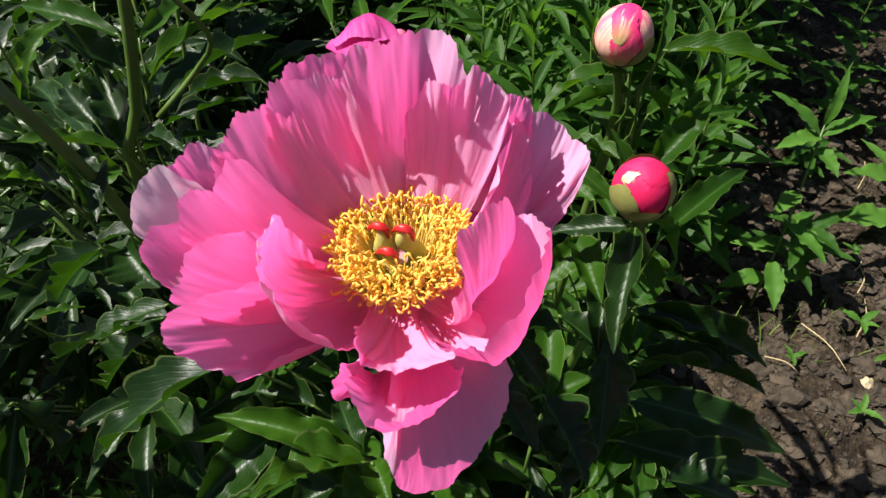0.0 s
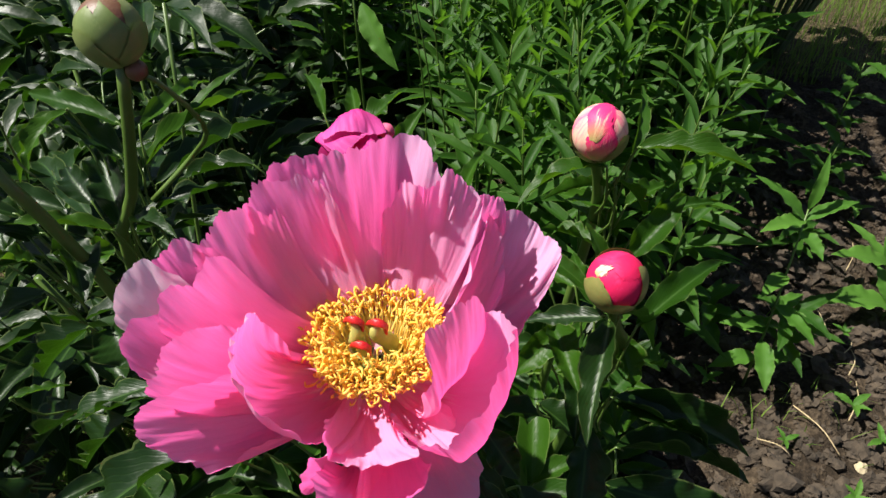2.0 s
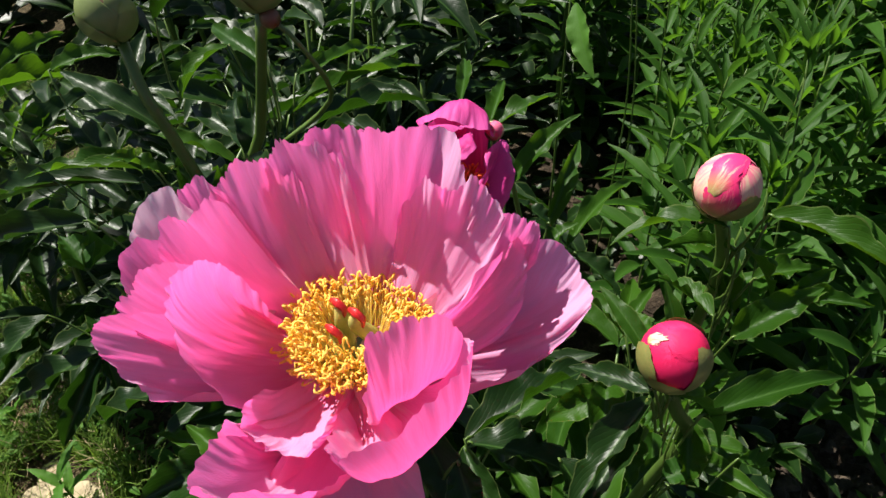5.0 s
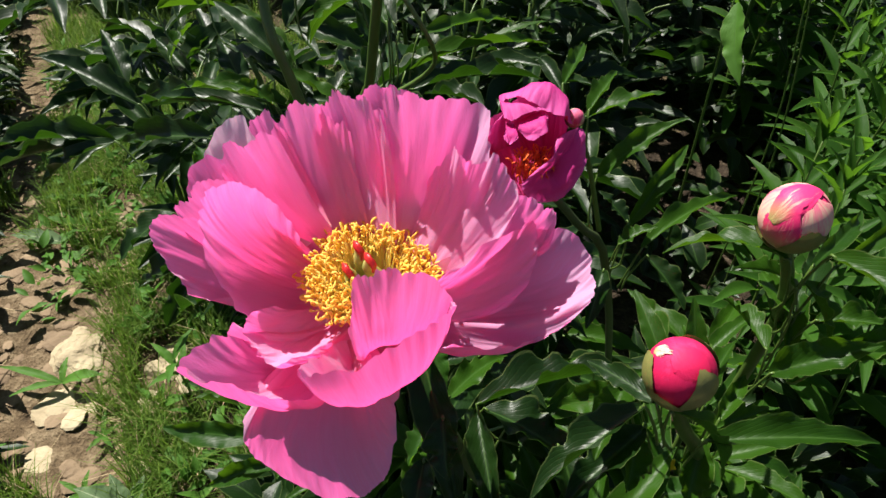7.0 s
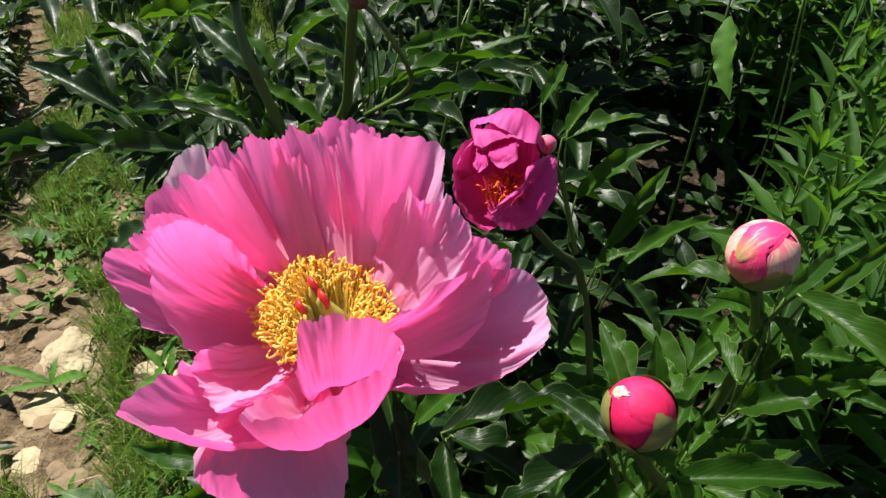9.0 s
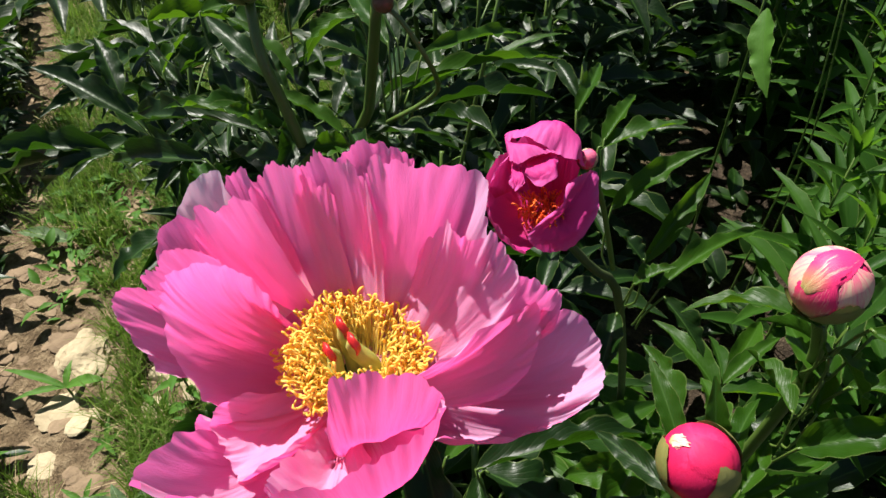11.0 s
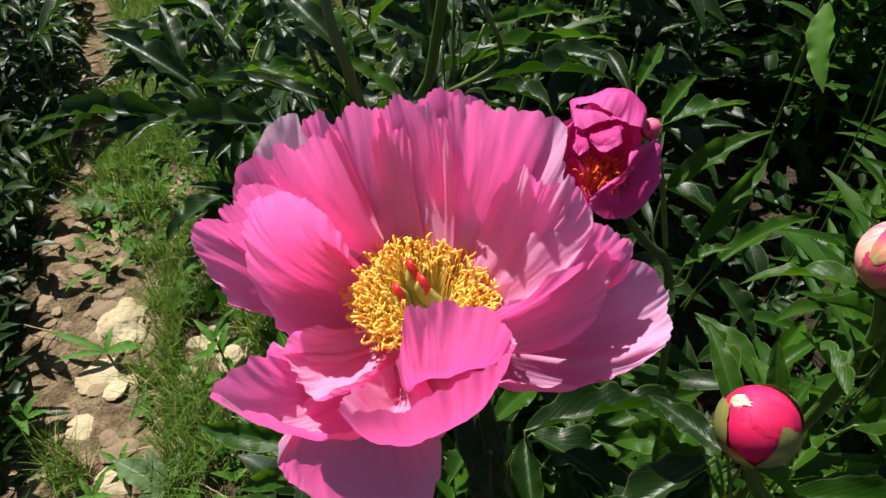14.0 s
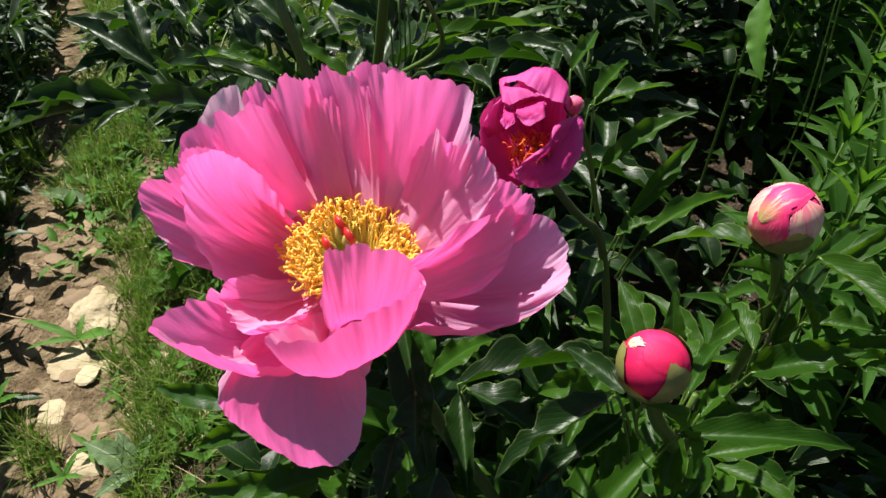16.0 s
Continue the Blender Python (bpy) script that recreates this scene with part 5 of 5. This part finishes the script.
# undergrowth leaves: part of the shade between them is in their dark colour
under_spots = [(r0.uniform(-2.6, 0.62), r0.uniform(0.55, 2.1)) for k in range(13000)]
leaf_litter("undergrowth", [q for q in under_spots if (r0.random() < 0.2 or not (-0.5 < q[0] < 0.05 and q[1] < 1.2)) and q[0] < 0.26 + 0.4 * max(0, q[1] - 0.85) and q[1] > 0.55 - 0.5 * (q[0] + 0.4)], LEAF_DARK_SHADED, 0.075, 12, 0.0, 0.11, "dense dark green undergrowth behind the peonies", "undergrowth")
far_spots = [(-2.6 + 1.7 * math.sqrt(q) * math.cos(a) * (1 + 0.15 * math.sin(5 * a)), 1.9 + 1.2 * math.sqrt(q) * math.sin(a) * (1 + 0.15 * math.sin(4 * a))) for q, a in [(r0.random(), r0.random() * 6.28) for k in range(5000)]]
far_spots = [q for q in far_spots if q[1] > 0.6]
leaf_litter("far_undergrowth", far_spots, LEAF_DARK_SHADED, 0.15, 14, 0.0, 0.35, "dark leafy thicket beyond the path", "undergrowth")
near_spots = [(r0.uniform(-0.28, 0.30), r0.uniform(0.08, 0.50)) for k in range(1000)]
leaf_litter("low_foliage", [q for q in near_spots if q[0] < 0.14 + 0.22 * q[1]], LEAF_DARK_SHADED, 0.065, 13, 0.0, 0.14, "low shaded leaves beneath the peonies", "undergrowth")


def grass(name, spots, seed, height, label, mat=None, lean=0.6):
    r = random.Random(seed)
    items = []
    for x, y in spots:
        h = height * r.uniform(0.35, 1.4)
        a, b = r.random() * 6.28, r.uniform(0.1, lean)
        w = 0.0010 * r.uniform(0.7, 1.7)
        z = ground_at(x, y) - 0.004
        dx, dy = math.cos(a), math.sin(a)
        p = []
        for k in range(4):
            f = k / 3
            o = b * h * f * f
            c = np.array([x + dx * o, y + dy * o, z + h * f * (1 - 0.25 * b * f)])
            s = np.array([-dy, dx, 0]) * w * (1 - f * 0.9)
            p += [c - s, c + s]
        f4 = np.array([(0, 1, 3, 2), (2, 3, 5, 4), (4, 5, 7, 6)])
        u = np.array([(k / 3, e) for k in range(4) for e in (0.3, 0.7)])
        items.append((np.array(p), f4, u))
    return tagged(spawn(name, join_meshes(name, items, mat or GRASS)), label, "grass", kind="stuff")


def path_d(x, y):
    return 0.42 * x + 0.907 * y + 0.25


pts = []
while len(pts) < 52000:
    x, y = r0.uniform(-2.0, -0.25), r0.uniform(-0.4, 0.9)
    d = path_d(x, y)
    patch = value_noise(np.array([x * 14]), np.array([y * 14]), 9)[0]
    verge = 0.092 if x > -0.80 else 0.06 if x > -1.0 else -0.02
    bare = ((x + 0.560) / 0.085) ** 2 + ((y - 0.172) / 0.045) ** 2 < 1.0
    if bare:
        continue
    if (verge < d < 0.26 and patch > 0.30) or (0.26 <= d < 0.75 and patch > 0.5) or (-0.45 < d < -0.13 and patch > 0.68) or (-0.12 < d < 0.14 and patch > 0.80):
        pts.append((x, y))
grass("grass_verge", pts, 3, 0.065, "uneven green grass beside the sandy path", lean=0.9)
grass("dry_grass", pts[::11], 13, 0.05, "dry straw-coloured grass among the green verge", DRY, lean=1.2)
pts = [(r0.uniform(0.2, 1.9), r0.uniform(1.45, 2.6)) for k in range(12000)]
grass("lawn", pts, 4, 0.06, "sunlit lawn grass beyond the bed")
pts = [(r0.gauss(0.46, 0.05), r0.gauss(0.53, 0.04)) for k in range(40)] + [(r0.uniform(0.35, 0.9), r0.uniform(0.3, 1.0)) for k in range(70)]
grass("grass_sprouts", pts, 6, 0.035, "thin grass sprouts on the bare soil", lean=1.0)


verge = [(r0.uniform(-1.6, -0.3), r0.uniform(-0.3, 0.7)) for k in range(9000)]
leaf_litter("verge_weeds", [q for q in verge if (0.12 if q[0] > -0.8 else -0.03) < path_d(*q) < 0.36 and math.hypot(q[0] + 0.56, 1.8 * (q[1] - 0.172)) > 0.085][:1300], LEAF_WEED, 0.032, 15, 0.0, 0.035, "small light green weeds among the verge grass", "weeds", 0.4)
# real foliage, its dark colour also stands for shade beside the path
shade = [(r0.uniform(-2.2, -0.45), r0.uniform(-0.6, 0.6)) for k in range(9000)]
leaf_litter("path_side_foliage", [q for q in shade if -0.5 < path_d(*q) < -0.10][:2800], LEAF_DARK_SHADED, 0.06, 16, 0.0, 0.15, "dark green foliage along the path's far side", "undergrowth", 0.35)


def stone(name, label, x, y, size, flat, mat, seed, group="", kind=""):
    """A worn stone half sunk into the ground."""
    bm = bmesh.new()
    bmesh.ops.create_icosphere(bm, subdivisions=4 if size > 0.025 else 2, radius=1.0)
    r = random.Random(seed)
    off = Vector((r.random() * 50, r.random() * 50, r.random() * 50))
    for v in bm.verts:
        k = 1 + 0.42 * noise.noise(v.co * 0.9 + off) + 0.20 * noise.noise(v.co * 2.2 + off) + 0.10 * noise.noise(v.co * 5.0 + off) + 0.05 * noise.noise(v.co * 13.0 + off)
        v.co = Vector((v.co.x * k * size * r.uniform(0.98, 1.02), v.co.y * k * size * 0.75, max(v.co.z, -0.7) * k * size * flat))
    me = bpy.data.meshes.new(name)
    bm.to_mesh(me)
    bm.free()
    me.materials.append(mat)
    me.polygons.foreach_set("use_smooth", [False] * len(me.polygons))
    ob = spawn(name, me)
    ob.matrix_basis = pose(x, y, ground_at(x, y) + size * flat * 0.25, r.uniform(-8, 8), r.uniform(-8, 8), r.uniform(0, 360))
    return tagged(ob, label, "stone", group, kind)


stone("stone", "pale rough limestone lying on the path", -0.705, 0.088, 0.050, 0.34, ROCK, 1, "path stones")
stone("stone", "broad pale limestone slab sunk in the path", -0.640, 0.022, 0.034, 0.12, ROCK, 2, "path stones")
stone("stone", "broad pale limestone slab sunk in the path", -0.575, -0.025, 0.028, 0.10, ROCK, 3, "path stones")
stone("stone", "broad pale limestone slab sunk in the path", -0.600, 0.066, 0.022, 0.10, ROCK, 4, "path stones")
for k, (x, y, s, f) in enumerate([(-0.53, 0.12, 0.030, 0.4), (-0.60, 0.03, 0.022, 0.25), (-0.49, 0.12, 0.024, 0.4), (-0.93, 0.28, 0.018, 0.4), (-0.47, -0.03, 0.024, 0.25), (-0.46, 0.06, 0.02, 0.3), (-0.527, 0.182, 0.028, 0.4), (-0.572, 0.178, 0.022, 0.4), (-0.596, 0.186, 0.026, 0.4), (-0.417, 0.116, 0.022, 0.4), (-0.589, 0.162, 0.024, 0.4)]):
    stone("stone", "pale limestone bedded in the path edge", x, y, s, f, ROCK, 10 + k, "path stones")
for k in range(260):
    x = r0.uniform(-1.5, -0.38)
    d = r0.uniform(-0.10, 0.15)
    y = (d - 0.25 - 0.42 * x) / 0.907
    stone("stone", "flat tan stone chip on the sandy path", x, y, r0.uniform(0.004, 0.028) * r0.random() ** 0.6 + 0.003, r0.uniform(0.08, 0.22), ROCK_TAN, 40 + k, "path chips")
for k, (x, y, s) in enumerate([(-1.72, 0.24, 0.07), (-1.86, 0.30, 0.09)]):
    stone("boulder", "brown weathered stone at the path's far edge", x, y, s, 1.1, BANK, 200 + k, "edge stones")


def clods(name, spots, seed, lo, hi, label):
    r = random.Random(seed)
    base = bmesh.new()
    bmesh.ops.create_icosphere(base, subdivisions=2, radius=1.0)
    bv = np.array([v.co[:] for v in base.verts])
    bf = np.array([[v.index for v in f.verts] for f in base.faces])
    base.free()
    rs_ = np.random.RandomState(seed)
    items = []
    for x, y in spots:
        s = r.uniform(lo, hi) * r.random() ** 0.7 + lo * 0.4
        bumps = 1 + 0.6 * np.sin(bv @ rs_.randn(3, 6) * 2.8 + rs_.rand(6) * 6).sum(1) / 2.4
        v = bv * bumps[:, None] * s * np.array([1, r.uniform(0.7, 1), r.uniform(0.5, 0.9)])
        items.append((v + np.array([x, y, ground_at(x, y) + s * 0.15]), bf, None))
    return tagged(spawn(name, join_meshes(name, items, CLOD, False)), label, "soil", kind="stuff")


clods("soil_clods", [(r0.uniform(0.18, 1.1), r0.uniform(0.15, 1.5)) for k in range(9000)], 5, 0.0014, 0.0065, "crumbly brown clods of dug garden soil")
clods("soil_lumps", [(r0.uniform(0.26, 0.85), r0.uniform(0.30, 1.1)) for k in range(900)], 6, 0.006, 0.017, "coarse lumps of dug brown soil")




# ---- small single plants and clutter ----
def weed(name, label, x, y, height, leaves, mat, tip=(0.0, 0.0), base_z=None, thick=0.0022):
    """A small plant: a bent stem with leaves given as (height share, turn, length, width, rise)."""
    z0 = ground_at(x, y) if base_z is None else base_z
    ob = thing(name, label, "plant", at=(x, y, z0))
    top = (x + tip[0], y + tip[1], z0 + height)
    path = [(x, y, z0 - 0.01), (x + tip[0] * 0.3, y + tip[1] * 0.3, z0 + height * 0.5), top]
    stem(ob, path, thick, thick * 0.5, STEM, n=8)
    line = smooth_path(path, 21)
    for f, a, length, width, rise in leaves:
        b = Vector(line[int(f * 20)])
        t = b + Vector((math.cos(a) * math.cos(rise), math.sin(a) * math.cos(rise), math.sin(rise))) * length
        leaf(ob, b, t, width, arch=0.08, mat=mat, fold=0.3, wave=0.08)
    return ob


weed("garden_weed", "upright weed with broad light green leaves in bare soil", 0.415, 0.60, 0.27,
    [(1.0, 1.2, 0.075, 0.018, 1.2), (0.98, 2.6, 0.085, 0.030, 0.5), (0.95, 3.6, 0.075, 0.032, 0.1), (0.95, 0.3, 0.075, 0.026, 0.2), (0.9, 5.0, 0.05, 0.03, -0.1), (0.7, 3.9, 0.06, 0.03, 0.0), (0.55, 5.3, 0.07, 0.034, -0.2),
     (0.5, 0.6, 0.06, 0.03, 0.1), (0.4, 2.9, 0.06, 0.032, 0.0), (0.35, 4.6, 0.075, 0.036, -0.3), (0.25, 3.4, 0.07, 0.036, -0.1), (0.2, 0.1, 0.07, 0.03, 0.1)], LEAF_WEED, (0.03, 0.09))
weed("broad_leaf_weed", "low weed with large rounded light green leaves", 0.70, 0.83, 0.05,
    [(1.0, 3.2, 0.11, 0.055, 0.25), (1.0, 0.2, 0.10, 0.05, 0.2), (0.8, 2.2, 0.10, 0.03, 0.4), (0.8, 4.6, 0.09, 0.05, 0.2), (0.8, 1.2, 0.1, 0.04, 0.5)], LEAF_WEED)
for k, (x, y, h) in enumerate([(0.45, 0.63, 0.11), (0.40, 0.86, 0.20), (0.50, 1.02, 0.22), (0.63, 1.00, 0.16), (0.36, 0.68, 0.09), (0.57, 0.90, 0.06), (0.70, 1.15, 0.2)]):
    weed("shade_weed", "leafy dark green weed on the shaded soil", x, y, h, [(0.35 + 0.065 * i, i * 2.4 + k, 0.055 + 0.01 * (i % 3), 0.026, 0.3 - 0.1 * (i % 4)) for i in range(11)], LEAF_WILD)
weed("dock_weed", "weed with one large oval light green leaf", 0.665, 0.74, 0.035, [(1.0, 3.2, 0.115, 0.062, 0.08), (1.0, 1.6, 0.07, 0.04, 0.3), (1.0, 5.4, 0.08, 0.045, 0.2)], LEAF_WEED)
weed("narrow_leaf_weed", "small weed with narrow leaves on bare soil", 0.34, 0.78, 0.12,
    [(1.0, 0.4, 0.10, 0.014, 0.6), (0.8, 2.6, 0.08, 0.014, 0.4), (0.6, 4.6, 0.08, 0.016, 0.2), (0.9, 5.6, 0.09, 0.016, 0.3)], LEAF_WEED)
for k, (x, y, s) in enumerate([(0.545, 0.555, 1.0), (0.565, 0.505, 0.8), (0.59, 0.70, 0.7), (0.50, 0.42, 0.8), (0.44, 0.50, 0.6), (0.64, 0.62, 0.7), (0.36, 0.60, 0.8), (0.30, 0.52, 0.9), (0.70, 0.98, 1.0), (0.78, 1.05, 1.1), (0.62, 1.1, 1.0)]):
    weed("seedling", "tiny light green seedling sprouting from bare soil", x, y, 0.022 * s, [(1.0, 0.5 + k, 0.030 * s, 0.013 * s, 0.3), (1.0, 2.6 + k, 0.034 * s, 0.014 * s, 0.2), (1.0, 4.4 + k, 0.030 * s, 0.012 * s, 0.4), (0.9, 5.6 + k, 0.024 * s, 0.010 * s, 0.5)], LEAF_WEED, thick=0.0012)
weed("grey_leaf_weed", "weed with a large grey-green ribbed leaf by the path", -0.40, 0.02, 0.02,
    [(1.0, 3.6, 0.08, 0.045, 0.35), (1.0, 2.2, 0.05, 0.025, 0.3), (1.0, 4.9, 0.06, 0.028, 0.3), (1.0, 3.0, 0.06, 0.03, 0.5)], LEAF_GREY)
weed("plantain_weed", "flat rosette weed with long leaves on the sandy path", -0.655, 0.045, 0.02,
    [(1.0, 3.7, 0.10, 0.016, 0.12), (1.0, 0.8, 0.07, 0.026, 0.25), (1.0, 4.3, 0.07, 0.014, 0.1), (1.0, 2.4, 0.04, 0.014, 0.3)], LEAF_WEED)
weed("path_weed", "leafy green weed at the edge of the path", -0.60, -0.08, 0.05,
    [(1.0, k * 1.05, 0.04, 0.012, 0.3) for k in range(6)], LEAF_WEED)
weed("path_weed", "leafy green weed at the edge of the path", -0.52, 0.17, 0.08,
    [(0.4 + 0.1 * k, k * 2.4, 0.05, 0.016, 0.4) for k in range(7)], LEAF_WEED)
for k, (x, y) in enumerate([(-0.539, 0.047), (-0.476, -0.011), (-0.449, -0.052)]):
    weed("runner_weed", "low leafy weed creeping over the sandy path", x, y, 0.012 + 0.006 * (k % 3), [(1.0, k + i * 1.26, 0.022 + 0.008 * (i % 3), 0.009, 0.2 + 0.15 * (i % 2)) for i in range(6)], LEAF_WEED, thick=0.0014)
leaf(thing("fallen_leaf", "flat grey-green leaf lying on the sandy path", "leaf", at=(-0.97, 0.15, GROUND)), (-0.925, 0.175, GROUND + 0.03), (-1.02, 0.115, GROUND + 0.03), 0.04, arch=0.05, mat=LEAF_GREY, name="blade")

# tall grass-like stems and a broad hanging leaf among the wild plants
tall = weed("tall_wild_plant", "tall wild plant with a broad hanging pale leaf", -0.14, 0.80, 0.54,
    [(0.97, 0.3, 0.03, 0.008, 0.4)], LEAF_WILD, (0.01, -0.03))
leaf(tall, (-0.118, 0.752, 0.484), (-0.074, 0.706, 0.424), 0.034, up=(-0.45, -0.45, 0.75), arch=0.06, mat=LEAF_WEED)
stem(tall, [(-0.07, 0.82, GROUND), (-0.055, 0.81, 0.3), (-0.074, 0.814, 0.50)], 0.0012, 0.0008, STEM, "stalk")
stem(tall, [(-0.05, 0.83, GROUND), (-0.045, 0.81, 0.3), (-0.068, 0.80, 0.52)], 0.0012, 0.0008, STEM, "stalk")
side_shoot = weed("thin_peony_shoot", "thin pale green stalk with a small bud behind", -0.235, 0.37, 0.63, [(0.85, 1.0, 0.07, 0.012, 0.3)], LEAF, (0.018, 0.115), thick=0.003)
vine = thing("vine_stem", "pale yellow-green arching stem with a dark leaf", "plant", at=(0.40, 0.80, 0.48))
stem(vine, [(0.30, 1.05, GROUND), (0.31, 0.92, 0.42), (0.35, 0.828, 0.498), (0.41, 0.80, 0.487), (0.455, 0.782, 0.502), (0.52, 0.77, 0.56)], 0.0026, 0.002, STEM, n=24)
leaf(vine, (0.40, 0.80, 0.50), (0.36, 0.84, 0.475), 0.03, mat=LEAF_DARK_SHADED)

# shrub with bare dark stems at the back, its crown above
shrub = thing("shrub", "bushy shrub with a fan of bare dark stems", "shrub", at=(0.70, 1.62, GROUND))
r1 = random.Random(9)
for k in range(16):
    a = -0.5 + 1.5 * k / 15
    x1, z1 = 0.70 + 0.42 * math.sin(a) + r1.uniform(-0.03, 0.03), 0.36 + 0.2 * math.cos(a)
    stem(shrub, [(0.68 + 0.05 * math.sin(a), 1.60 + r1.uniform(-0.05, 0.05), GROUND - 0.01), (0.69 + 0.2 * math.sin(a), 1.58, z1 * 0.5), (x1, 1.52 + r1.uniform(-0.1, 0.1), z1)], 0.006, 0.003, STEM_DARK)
crown = [(r1.gauss(0.50, 0.10), r1.gauss(1.52, 0.10)) for k in range(700)]
leafy = leaf_litter("crown", crown, LEAF_DARK_SHADED, 0.09, 33, 0.30, 0.75, "", "", 0.4)
del leafy["kind"]
under(shrub, leafy)

# a few yellow blooms deep between the stems
for x, y, z in [(0.0784, 0.3876, 0.25), (0.0786, 0.3645, 0.23)]:
    bloom = thing("yellow_flower", "small bright yellow flower between the leaves", "flower", "yellow flowers", at=(x, y, z))
    for k in range(5):
        a = k * 1.257
        leaf(bloom, (x, y, z), (x + 0.008 * math.cos(a), y + 0.008 * math.sin(a), z + 0.006), 0.009, mat=YELLOW, fold=0.1, name="petal")
    stem(bloom, [(x, y, z), (x + 0.005, y + 0.02, z * 0.5), (x + 0.01, y + 0.03, GROUND - 0.01)], 0.0012, 0.0014)

# dry straw and twigs on the soil and the path
for k in range(26):
    if k < 14:
        x, y = r1.uniform(0.36, 0.75), r1.uniform(0.35, 0.95)
    else:
        x, y = r1.uniform(-0.9, -0.42), r1.uniform(-0.06, 0.25)
    a, n = r1.random() * 6.28, r1.uniform(0.02, 0.05)
    z = ground_at(x, y) + 0.012
    tw = thing("twig", "thin dry straw-coloured twig lying on the ground", "twig", "twigs on the ground", at=(x, y, z))
    stem(tw, [(x - n * math.cos(a), y - n * math.sin(a), z), (x + 0.006, y, z + 0.004), (x + n * math.cos(a), y + n * math.sin(a), z)], 0.0009, 0.0006, DRY, "straw", 6)
stone("pebble", "small white pebble lying on dark soil", 0.535, 0.475, 0.011, 0.7, ROCK, 301)

scene.collection.children.link(BED)
